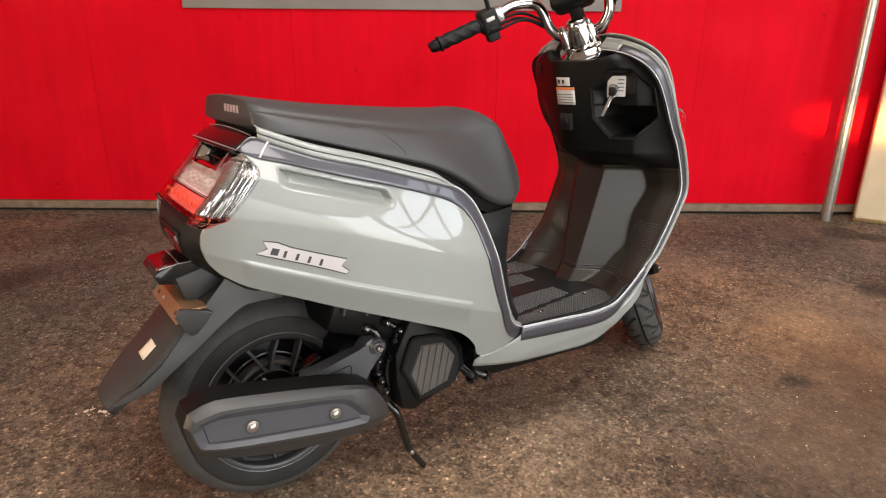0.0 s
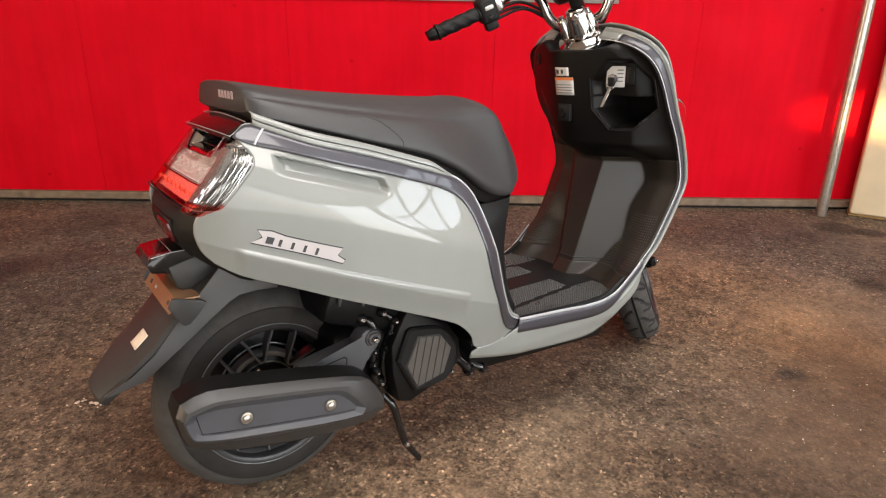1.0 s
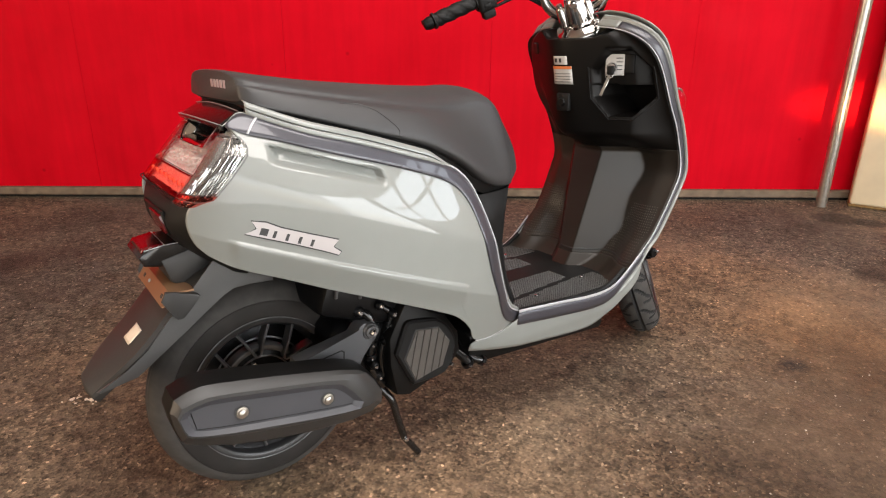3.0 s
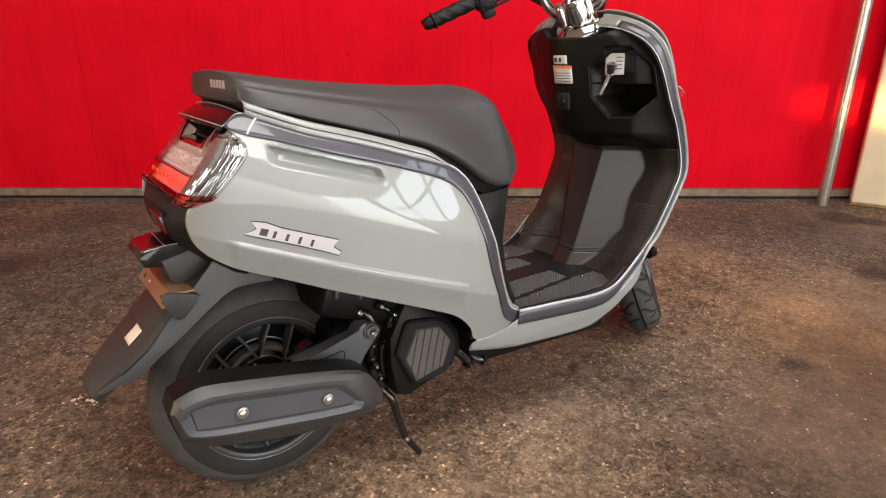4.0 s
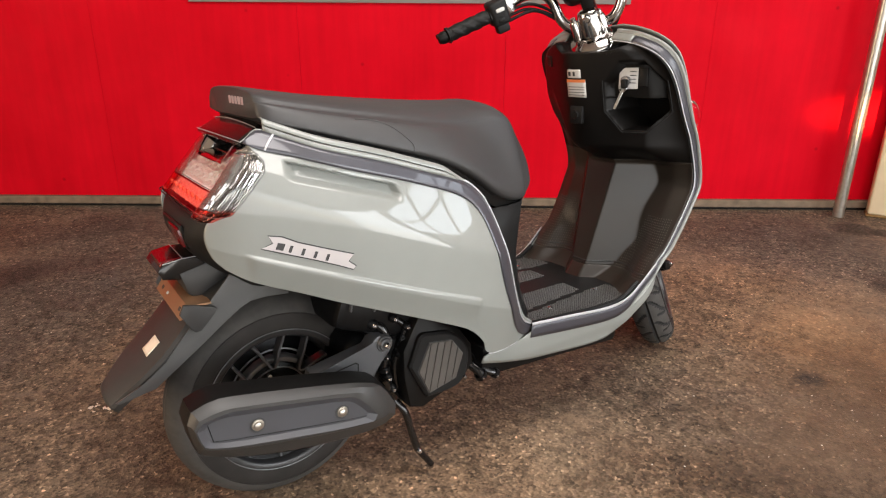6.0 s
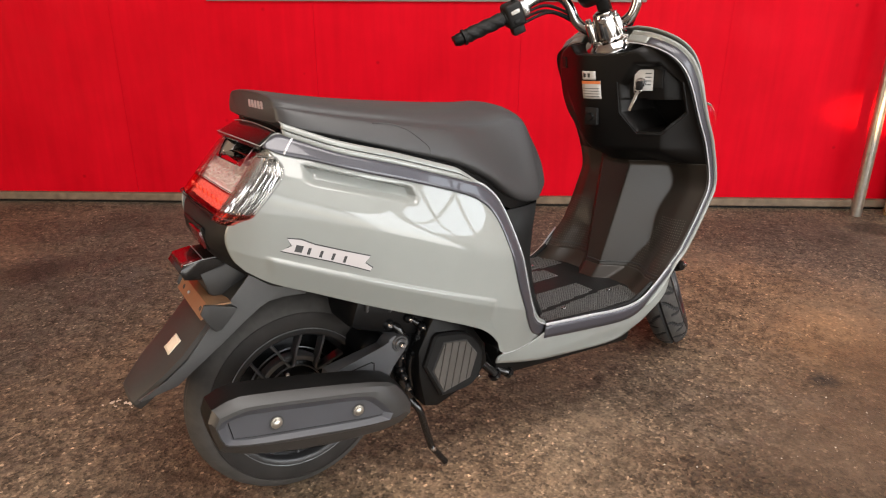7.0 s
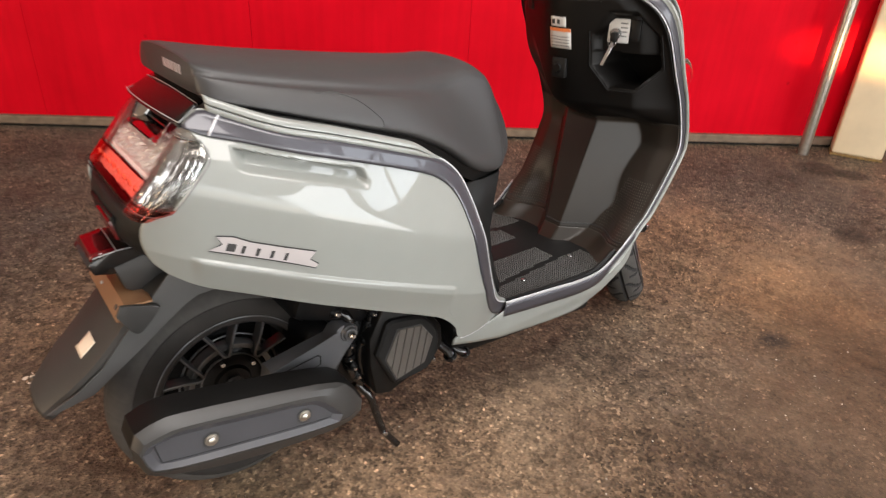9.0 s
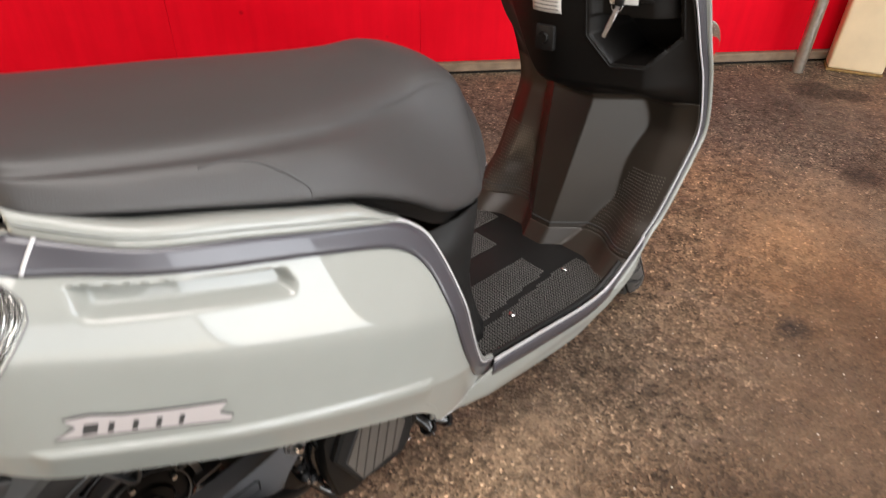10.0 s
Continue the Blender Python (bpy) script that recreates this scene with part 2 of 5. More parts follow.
def floor_material():
    m = bpy.data.materials.new("worn_asphalt")
    m.use_nodes = True
    nt = m.node_tree
    b = nt.nodes["Principled BSDF"]
    co = nt.nodes.new("ShaderNodeTexCoord").outputs["Object"]
    base = ramp_node(nt, noise_node(nt, co, 2.6, 9, 0.66), [(0.30, (0.112, 0.083, 0.057)), (0.50, (0.184, 0.136, 0.092)), (0.70, (0.268, 0.198, 0.132))])
    # where the binder is worn the stones show, elsewhere it is trodden smooth
    worn = ramp_node(nt, noise_node(nt, co, 1.7, 4, 0.6), [(0.34, (0.45,)), (0.54, (1.0,))])
    for centre, radius, soft in SMOOTH_SPOTS:
        worn = mix_node(nt, "MIX", spot_mask(nt, co, centre, radius, soft), worn, (0.42, 0.42, 0.42))
    v = nt.nodes.new("ShaderNodeTexVoronoi")
    v.inputs["Scale"].default_value = 165
    nt.links.new(co, v.inputs["Vector"])
    stone = ramp_node(nt, v.outputs["Color"], [(0.0, (0.20,)), (0.34, (0.70,)), (0.74, (1.15,)), (0.86, (1.6,)), (0.97, (3.4,))])
    base = mix_node(nt, "MULTIPLY", worn, base, stone)
    v2 = nt.nodes.new("ShaderNodeTexVoronoi")
    v2.inputs["Scale"].default_value = 85
    nt.links.new(co, v2.inputs["Vector"])
    base = mix_node(nt, "MULTIPLY", mix_node(nt, "MULTIPLY", 1.0, worn, (0.85, 0.85, 0.85)), base, ramp_node(nt, v2.outputs["Color"], [(0.0, (0.45,)), (0.5, (0.95,)), (0.90, (1.2,)), (0.985, (2.6,))]))
    # dark pits in clusters, pale dust in trodden streaks
    base = mix_node(nt, "MULTIPLY", worn, base, ramp_node(nt, noise_node(nt, co, 30, 6, 0.65), [(0.36, (0.45,)), (0.50, (0.98,)), (0.70, (1.25,))]))
    drag = nt.nodes.new("ShaderNodeMapping")
    drag.inputs["Rotation"].default_value, drag.inputs["Scale"].default_value = (0, 0, 0.9), (1.0, 1.7, 1.0)
    nt.links.new(co, drag.inputs["Vector"])
    dust = ramp_node(nt, noise_node(nt, drag.outputs[0], 13, 7, 0.72), [(0.52, (0.0,)), (0.68, (0.85,))])
    both = mix_node(nt, "MULTIPLY", 1.0, dust, ramp_node(nt, noise_node(nt, co, 1.5, 3), [(0.40, (0.1,)), (0.66, (0.9,))]))
    base = mix_node(nt, "MIX", both, base, (0.225, 0.166, 0.128))
    for centre, radius, soft in LIT_DUST_SPOTS:
        mask = spot_mask(nt, co, centre, radius, soft)
        base = mix_node(nt, "MIX", mask, base, mix_node(nt, "MULTIPLY", 1.0, base, (1.22, 1.18, 1.14)))
    for centre, radius, soft in GREY_SPOTS:
        mask = spot_mask(nt, co, centre, radius, soft)
        base = mix_node(nt, "MIX", mask, base, mix_node(nt, "MULTIPLY", 1.0, base, (0.72, 0.80, 0.90)))
    for centre, radius, soft in DIMMED_SPOTS:
        mask = spot_mask(nt, co, centre, radius, soft)
        base = mix_node(nt, "MIX", mask, base, mix_node(nt, "MULTIPLY", 1.0, base, (0.63, 0.57, 0.53)))
    for centre, radius, soft in WARM_SPOTS:
        mask = spot_mask(nt, co, centre, radius, soft)
        base = mix_node(nt, "MIX", mask, base, mix_node(nt, "MULTIPLY", 1.0, base, (1.14, 1.04, 0.93)))
    for centre, radius, soft in DARK_SPOTS:
        spot = mix_node(nt, "MULTIPLY", 1.0, spot_mask(nt, co, centre, radius, soft), ramp_node(nt, noise_node(nt, co, 60, 4, 0.7), [(0.30, (1.0,)), (0.66, (0.45,))]))
        base = mix_node(nt, "MIX", spot, base, (0.020, 0.017, 0.015))
    # a fine broken crack that wanders from the oil mark
    wander = nt.nodes.new("ShaderNodeVectorMath")
    wander.operation = "MULTIPLY_ADD"
    wob = nt.nodes.new("ShaderNodeTexNoise")
    wob.inputs["Scale"].default_value, wob.inputs["Detail"].default_value = 7, 6
    nt.links.new(co, wob.inputs["Vector"])
    nt.links.new(wob.outputs["Color"], wander.inputs[0])
    nt.links.new(co, wander.inputs[2])
    wander.inputs[1].default_value = (0.11, 0.11, 0.11)
    turn = nt.nodes.new("ShaderNodeMapping")
    turn.vector_type = "TEXTURE"
    turn.inputs["Location"].default_value, turn.inputs["Rotation"].default_value = (0.935, 1.84, 0.0), (0, 0, math.atan2(0.506, 0.396))
    nt.links.new(wander.outputs[0], turn.inputs["Vector"])
    axes = nt.nodes.new("ShaderNodeSeparateXYZ")
    nt.links.new(turn.outputs[0], axes.inputs[0])
    ends = []
    for socket, near, far in ((axes.outputs[1], 0.0015, 0.007), (axes.outputs[0], 0.30, 0.50)):
        size = nt.nodes.new("ShaderNodeMath")
        size.operation = "ABSOLUTE"
        nt.links.new(socket, size.inputs[0])
        fade = nt.nodes.new("ShaderNodeMapRange")
        fade.inputs["From Min"].default_value, fade.inputs["From Max"].default_value = near, far
        fade.inputs["To Min"].default_value, fade.inputs["To Max"].default_value = 1, 0
        nt.links.new(size.outputs[0], fade.inputs["Value"])
        ends.append(fade.outputs[0])
    crack = mix_node(nt, "MULTIPLY", 1.0, mix_node(nt, "MULTIPLY", 1.0, ends[0], ends[1]), ramp_node(nt, noise_node(nt, co, 30, 4, 0.7), [(0.46, (0.0,)), (0.64, (0.55,))]))
    base = mix_node(nt, "MIX", crack, base, (0.030, 0.024, 0.020))
    nt.links.new(base, b.inputs["Base Color"])
    b.inputs["Specular IOR Level"].default_value = 0.22
    rough = ramp_node(nt, noise_node(nt, co, 3.0, 5), [(0.3, (0.50,)), (0.7, (0.85,))])
    nt.links.new(rough, b.inputs["Roughness"])
    bp = nt.nodes.new("ShaderNodeBump")
    bp.inputs["Strength"].default_value, bp.inputs["Distance"].default_value = 1.0, 0.005
    h = mix_node(nt, "MULTIPLY", 1.0, worn, mix_node(nt, "ADD", 1.0, v.outputs["Distance"], noise_node(nt, co, 420, 3)))
    nt.links.new(h, bp.inputs["Height"])
    nt.links.new(bp.outputs[0], b.inputs["Normal"])
    return m


# patches of the floor, DARK_SPOTS oil and damp, in world metres: centre, radius, how far the edge fades
DARK_SPOTS = [((1.80, 3.37), 0.075, 1.5), ((1.92, 3.33), 0.05, 1.6), ((1.095, 2.035), 0.022, 2.2), ((1.63, 2.71), 0.035, 2.4),
              ((-1.45, 2.42), 0.07, 2.3), ((-0.98, 3.02), 0.05, 2.0)]
# pale dust, with missing light by the scooter put into the colour
LIT_DUST_SPOTS = [((0.42, 1.55), 0.20, 2.0), ((0.22, 1.22), 0.22, 2.2), ((0.06, 1.60), 0.20, 2.2), ((-0.80, 1.98), 0.12, 2.4), ((1.35, 2.70), 0.14, 2.6)]
# greyer, darker patches
GREY_SPOTS = [((0.2, 3.0), 0.30, 2.0), ((-1.2, 2.9), 0.35, 2.2), ((1.5, 3.1), 0.25, 2.2), ((-1.2, 2.1), 0.25, 2.2)]
# patches tinted redder
WARM_SPOTS = [((1.0, 2.45), 0.24, 2.4), ((1.25, 2.20), 0.15, 2.2)]
# floor at the right that the lamps overlight, shaded down in its colour
DIMMED_SPOTS = [((1.10, 1.50), 0.34, 2.0), ((0.85, 1.05), 0.30, 2.2), ((1.55, 1.9), 0.25, 2.2)]
SMOOTH_SPOTS = [((1.30, 1.70), 0.30, 2.2), ((1.5, 2.3), 0.25, 2.2)]


def red_material():
    m = bpy.data.materials.new("red_painted_board")
    m.use_nodes = True
    nt = m.node_tree
    b = nt.nodes["Principled BSDF"]
    co = nt.nodes.new("ShaderNodeTexCoord").outputs["Object"]
    base = ramp_node(nt, noise_node(nt, co, 2.2, 5, 0.6), [(0.3, (0.50, 0.0015, 0.009)), (0.7, (0.62, 0.003, 0.014))])
    stretch = nt.nodes.new("ShaderNodeMapping")
    stretch.inputs["Scale"].default_value = (30, 30, 2.2)
    nt.links.new(co, stretch.inputs["Vector"])
    streak = noise_node(nt, stretch.outputs[0], 1.0, 4)
    base = mix_node(nt, "MULTIPLY", 0.35, base, ramp_node(nt, streak, [(0.3, (0.75,)), (0.6, (1.0,)), (0.8, (1.15,))]))
    # scuffs and small dark knocks
    v = nt.nodes.new("ShaderNodeTexVoronoi")
    v.inputs["Scale"].default_value = 5.5
    nt.links.new(co, v.inputs["Vector"])
    base = mix_node(nt, "MULTIPLY", ramp_node(nt, v.outputs["Distance"], [(0.02, (0.6,)), (0.06, (0.0,))]), base, (0.35, 0.25, 0.25))
    nt.links.new(base, b.inputs["Base Color"])
    b.inputs["Specular IOR Level"].default_value = 0.04
    nt.links.new(ramp_node(nt, noise_node(nt, co, 8, 5), [(0.3, (0.42,)), (0.7, (0.62,))]), b.inputs["Roughness"])
    bp = nt.nodes.new("ShaderNodeBump")
    bp.inputs["Strength"].default_value, bp.inputs["Distance"].default_value = 0.25, 0.003
    nt.links.new(streak, bp.inputs["Height"])
    nt.links.new(bp.outputs[0], b.inputs["Normal"])
    return m


FLOOR = floor_material()
RED = red_material()
TIMBER = material("weathered_timber", (0.17, 0.125, 0.085), 0.8, grain=0.006, bump=0.3, vary=0.3, big=0.05)
GAP_SHADE = material("gap_shade", (0.012, 0.011, 0.010), 0.9, grain=0.01, bump=0.2, vary=0.3, big=0.05)
PLASTER = material("grey_plaster", (0.42, 0.40, 0.37), 0.85, grain=0.004, bump=0.15, vary=0.08, big=0.5)
SHEET = material("grey_sheet", (0.20, 0.185, 0.17), 0.5, grain=0.003, bump=0.05, vary=0.1, big=0.2)
GALV = material("galvanised_steel", (0.46, 0.43, 0.38), 0.33, 0.9, grain=0.004, bump=0.04, vary=0.12, big=0.02)
POST = material("cream_paint", (0.66, 0.54, 0.36), 0.55, grain=0.003, bump=0.08, vary=0.06, big=0.1)
RUST = material("rust", (0.20, 0.12, 0.04), 0.85, grain=0.003, bump=0.4, vary=0.4, big=0.01)


def structure(name, bm, mat, label, category, m=None, smooth=0):
    ob = finish(name, bm, mat, None, smooth)
    if m is not None:
        ob.matrix_world = m
    return tagged(ob, label, category, kind="structure")


LEFT, RIGHT, BACK, CEIL = -3.9, 3.9, -5.9, 3.1
structure("floor", grid([[(x, y, 0) for x in np.linspace(-6, 6, 25)] for y in np.linspace(-5, 6, 23)]), FLOOR,
          "worn brown-grey asphalt floor with pale grit and oil stains", "floor")
# unseen ceiling and walls, added with openings that let the lamps' light in
roof = bmesh.new()
for a, b, c, d in ((-4.0, -0.55, -6.1, 0.3), (1.95, 4.0, -6.1, 0.3), (-0.55, 1.95, -6.1, -3.35), (-0.55, 1.95, -1.65, 0.3)):
    add_box(roof, (b - a, d - c, 0.12), WALL @ pose((a + b) / 2, (c + d) / 2, CEIL + 0.06))
structure("ceiling", roof, PLASTER, "unseen grey ceiling with an assumed roof light", "ceiling")
structure("wall_north", box((8.0, 0.10, CEIL), WALL @ pose(0, 0.10, CEIL / 2)), PLASTER, "plain backing wall behind the red boards", "wall")


def wall_with_opening(name, length, m, hole, label):
    """A wall along local x, 0.15 m thick, with one opening (x0, x1, z0, z1) through it."""
    x0, x1, z0, z1 = hole
    bm = bmesh.new()
    h = length / 2
    for a, b, c, d in ((-h, x0, 0, CEIL), (x1, h, 0, CEIL), (x0, x1, 0, z0), (x0, x1, z1, CEIL)):
        if b - a > 0.01 and d - c > 0.01:
            add_box(bm, (b - a, 0.15, d - c), pose((a + b) / 2, 0, (c + d) / 2))
    return structure(name, bm, PLASTER, label, "wall", m)


wall_with_opening("wall_south", 8.0, WALL @ pose(0, BACK, 0), (-0.9, 3.8, 0.0, 2.2), "unseen grey front wall with an assumed wide doorway")
wall_east = bmesh.new()
for a, b, c, d in ((-3.1, -2.85, 0, CEIL), (-0.45, -0.3, 0, CEIL), (1.6, 3.1, 0, CEIL), (-2.85, -0.45, 2.9, CEIL), (-0.3, 1.6, 0, 1.75), (-0.3, 1.6, 2.8, CEIL)):
    add_box(wall_east, (b - a, 0.15, d - c), pose((a + b) / 2, 0, (c + d) / 2))
structure("wall_east", wall_east, PLASTER, "unseen grey side wall with an added opening and a window", "wall", WALL @ pose(RIGHT + 0.02, -2.9, 0, 0, 0, 90))
window = thing("window_1", WALL @ pose(RIGHT + 0.02, -2.25, 1.75, 0, 0, 90), "steel framed window with glazing bars", "window", kind="structure")
for x in (-0.925, -0.31, 0.31, 0.925):
    part("window_bar", box((0.07, 0.05, 1.05), pose(x, 0, 0.525), 0.005, 1), GALV, window)
for z in (0.025, 0.60, 1.025):
    part("window_bar", box((1.9, 0.045, 0.045), pose(0, 0.0, z), 0.005, 1), GALV, window)
wall_with_opening("wall_west", 6.2, WALL @ pose(LEFT - 0.02, -2.9, 0, 0, 0, 90), (-1.1, 0.5, 0.1, 2.4), "unseen grey side wall with an assumed doorway")

# red boards along the wall, with fine joints, on a timber sill over a near-black strip that stands for the gap's shade
red_wall = thing("wall_boards", WALL, "red painted board wall with fine vertical joints and scuffs", "wall", kind="structure")
SEAMS = [-3.9, -2.51, -1.59, -0.68, 0.24, 1.155, 2.07, 2.98, 3.9]
for a, b in zip(SEAMS[:-1], SEAMS[1:]):
    part("board", box((b - a - 0.0008, 0.018, 2.5), pose((a + b) / 2, 0.035 + (0.0012 if a > 1 else 0.0), 0.051 + 1.25), 0.0006, 1), RED, red_wall)
sill = thing("trim_sill", WALL, "weathered timber sill batten under the red boards", "batten", kind="structure")
for a, b in zip((-3.9, 0.10), (0.097, 3.9)):
    part("batten", box((b - a, 0.045, 0.036), pose((a + b) / 2, 0.028, 0.0315), 0.004, 1), TIMBER, sill)
structure("trim_gap_shade", box((7.8, 0.04, 0.0135), pose(0, 0.045, 0.00675)), GAP_SHADE, "near-black strip for the shade under the timber sill", "gap", WALL)

# grey sheet panel fixed high on the boards
sheet = thing("grey_panel", WALL, "grey sheet panel fixed to the red wall", "panel")
part("sheet", box((1.92, 0.014, 1.2), pose(-0.185, 0.018, 0.925 + 0.6), 0.003, 2), SHEET, sheet)

pole = thing("steel_pole", pose(1.815, 3.575, 0), "galvanised steel pipe standing on the floor before the red wall", "pole")
part("pipe", lathe([(0.0, 0.0), (0.0235, 0.0), (0.0243, 0.001), (0.0243, 3.0)], (0, 0, 0), 32, "Z"), GALV, pole)
post = thing("cream_post", pose(2.064, 3.597, 0, 0, 0, -22.4), "cream painted post with a rusty foot", "post")
part("shaft", box((0.21, 0.10, 3.0), pose(0.0, 0, 1.51), 0.012, 3), POST, post)
part("foot", box((0.216, 0.106, 0.012), pose(0.0, 0, 0.006), 0.003, 1), RUST, post)


# ---- scooter ----
scooter = thing("motor_scooter", SCOOTER, "light grey motor scooter with dark stripes and black seat", "scooter")

# rear body: half width over length and height
_WX = [-0.14, -0.12, -0.08, -0.03, 0.08, 0.20, 0.31, 0.38, 0.44, 0.49]
_WY = [0.150, 0.172, 0.196, 0.212, 0.236, 0.247, 0.247, 0.236, 0.212, 0.196]

_WD = spline(list(zip(_WX, _WY)), 400)


def half_width(x, z):
    w = float(np.interp(x, _WD[:, 0], _WD[:, 1]))
    d = z - (0.53 - 0.40 * x)
    # flat flank, then a rounded shoulder that leans in to the seat
    e = d - 0.085
    w -= 0.22 * (e + math.sqrt(e * e + 0.012 ** 2)) + 0.024 * smooth01(-x, -0.06, 0.06) * smooth01(d, 0.115, 0.185)
    w -= 0.25 * max(0, -d - 0.02)
    # crease along the lower side
    k = z - (0.5150 - 0.379 * x)
    inside = smooth01(x, -0.080, -0.066) * (1 - smooth01(x, 0.308, 0.322))
    w += 0.0045 * inside * (smooth01(-k, -0.0025, 0.0015) - smooth01(-k, 0.0015, 0.05))
    # long grip recess under the stripe
    c = z - (0.6610 - 0.313 * x)
    hollow = smooth01(x, -0.010, 0.014) * (1 - smooth01(x + 0.4 * abs(c), 0.166, 0.180)) * (1 - smooth01(c, 0.0105, 0.0150)) * smooth01(c, -0.0160, -0.0060)
    return w - 0.016 * hollow


def skin(rows, side, off=0.0):
    return [[(x, side * (half_width(x, z) + off), z) for x, z in row] for row in rows]


def lift(x, z, off):
    """A point on the body skin, moved outward."""
    e = 0.004
    gx = (half_width(x + e, z) - half_width(x - e, z)) / (2 * e)
    gz = (half_width(x, z + e) - half_width(x, z - e)) / (2 * e)
    n = Vector((-gx, 1, -gz)).normalized() * off
    return (x + n.x, -(half_width(x, z) + n.y), z + n.z)


TOP = [(-0.052, 0.7075), (-0.0287, 0.7215), (-0.0062, 0.7145), (0.0588, 0.6885), (0.1494, 0.662), (0.2536, 0.6275), (0.3132, 0.607), (0.345, 0.587), (0.364, 0.566)]
BOTTOM = [(-0.105, 0.522), (-0.070, 0.499), (-0.005, 0.472), (0.064, 0.442), (0.163, 0.400), (0.267, 0.353), (0.306, 0.330), (0.336, 0.298), (0.353, 0.268), (0.413, 0.254), (0.468, 0.250), (0.489, 0.262)]
REAR = [(-0.052, 0.7075), (-0.046, 0.697), (-0.036, 0.677), (-0.0389, 0.665), (-0.064, 0.640), (-0.0926, 0.6065), (-0.107, 0.6025), (-0.1215, 0.595), (-0.127, 0.570), (-0.120, 0.542), (-0.105, 0.522)]
FRONT = [(0.364, 0.566), (0.381, 0.519), (0.402, 0.436), (0.430, 0.352), (0.456, 0.312), (0.484, 0.290), (0.489, 0.262)]
PANEL = coons(TOP, BOTTOM, REAR, FRONT, 210, 150)


def tuck(bm):
    """Narrows the far side behind the seat so its outline fits the camera's view."""
    for v in bm.verts:
        if v.co.y > 0:
            v.co.y *= 1 - 0.15 * (1 - smooth01(v.co.x, -0.09, 0.08))
    return bm


for side in (-1, 1):
    bm = tuck(grid(skin(PANEL, side)))
    if side > 0:
        bmesh.ops.delete(bm, geom=[v for v in bm.verts if v.co.x < 0.03 and v.co.z > 0.682], context="VERTS")
    part("side_panel", bm, PAINT, scooter, "glossy light grey side panel", 60, thick=0.003)


def ribbon(a, b, n, off, k=4):
    """A strip on the body skin between two edge curves."""
    p, q = spline(a, n), spline(b, n)
    return grid([[lift(*(p[i] + (q[i] - p[i]) * j / k), off) for i in range(n)] for j in range(k + 1)])


def both_sides(name, make, mat, label="", thick=0.0015):
    for side in (-1, 1):
        bm = make()
        if side > 0:
            bmesh.ops.delete(bm, geom=[v for v in bm.verts if v.co.x < 0.02], context="VERTS")
            if not bm.verts:
                bm.free()
                continue
        part(name, bm if side < 0 else tuck(mirrored(bm)), mat, scooter, label, 60, thick)


# stripe along the top and down the front edge of the side panel
S_UP = [(-0.053, 0.7055), (-0.0287, 0.7192), (-0.0062, 0.7115), (0.0588, 0.6854), (0.1494, 0.6588), (0.2536, 0.6242), (0.3132, 0.6034), (0.342, 0.583), (0.360, 0.559), (0.376, 0.514), (0.395, 0.431), (0.423, 0.346), (0.450, 0.304), (0.482, 0.283)]
S_LO = [(-0.055, 0.7025), (-0.0269, 0.6896), (0.016, 0.6773), (0.096, 0.6509), (0.1923, 0.6212), (0.2801, 0.5901), (0.3170, 0.5691), (0.337, 0.545), (0.348, 0.518), (0.357, 0.480), (0.380, 0.397), (0.409, 0.330), (0.442, 0.280), (0.482, 0.257)]
both_sides("stripe", lambda: ribbon(S_UP, S_LO, 90, 0.0030), STRIPE, "dark grey metallic stripe")
both_sides("pinstripe", lambda: ribbon([(x + 0.0012, z + 0.0036) for x, z in S_UP[2:]], [(x, z + 0.0010) for x, z in S_UP[2:]], 90, 0.0034, 1), SILVER, "thin silver line")

both_sides("stripe_break", lambda: ribbon([(-0.0075, 0.7128), (-0.0045, 0.7118)], [(-0.0285, 0.6905), (-0.0255, 0.6895)], 3, 0.0042), SILVER, "thin silver break in the stripe")

# emblem: one slanted silver plate with pointed ends, dark edge and dark slots
EMBLEM = [(-0.0452, 0.5710), (-0.0260, 0.5669), (-0.0057, 0.5560), (0.0341, 0.5412), (0.0770, 0.5258), (0.0680, 0.5160), (0.0791, 0.5061),
          (0.0752, 0.5021), (0.0534, 0.5120), (0.0163, 0.5270), (-0.0206, 0.5405), (-0.0563, 0.5534), (-0.0394, 0.5591)]


def decal(outline, off):
    """A thin flat shape that follows the body skin."""
    bm = bmesh.new()
    bm.faces.new([bm.verts.new((x, 0, z)) for x, z in outline])
    for x in np.arange(-0.06, 0.09, 0.008):
        bmesh.ops.bisect_plane(bm, geom=bm.verts[:] + bm.edges[:] + bm.faces[:], plane_co=(float(x), 0, 0), plane_no=(1, 0, 0))
    bmesh.ops.triangulate(bm, faces=bm.faces[:])
    for v in bm.verts:
        v.co = lift(v.co.x, v.co.z, off)
    return bm


def grown(outline, d):
    """An outline pushed out by d along its normals."""
    p = np.array(outline)
    t = np.roll(p, -1, 0) - np.roll(p, 1, 0)
    t /= np.linalg.norm(t, axis=1)[:, None]
    area2 = np.sum(p[:, 0] * np.roll(p[:, 1], -1) - np.roll(p[:, 0], -1) * p[:, 1])
    n = np.stack([t[:, 1], -t[:, 0]], 1) * (1 if area2 > 0 else -1)
    return [tuple(q) for q in p + d * n]


emblem = part("emblem", decal(grown(EMBLEM, 0.0020), 0.0026), INK, scooter, "slanted silver emblem with a dark edge")
part("emblem_plate", decal(EMBLEM, 0.0032), PAD, emblem)
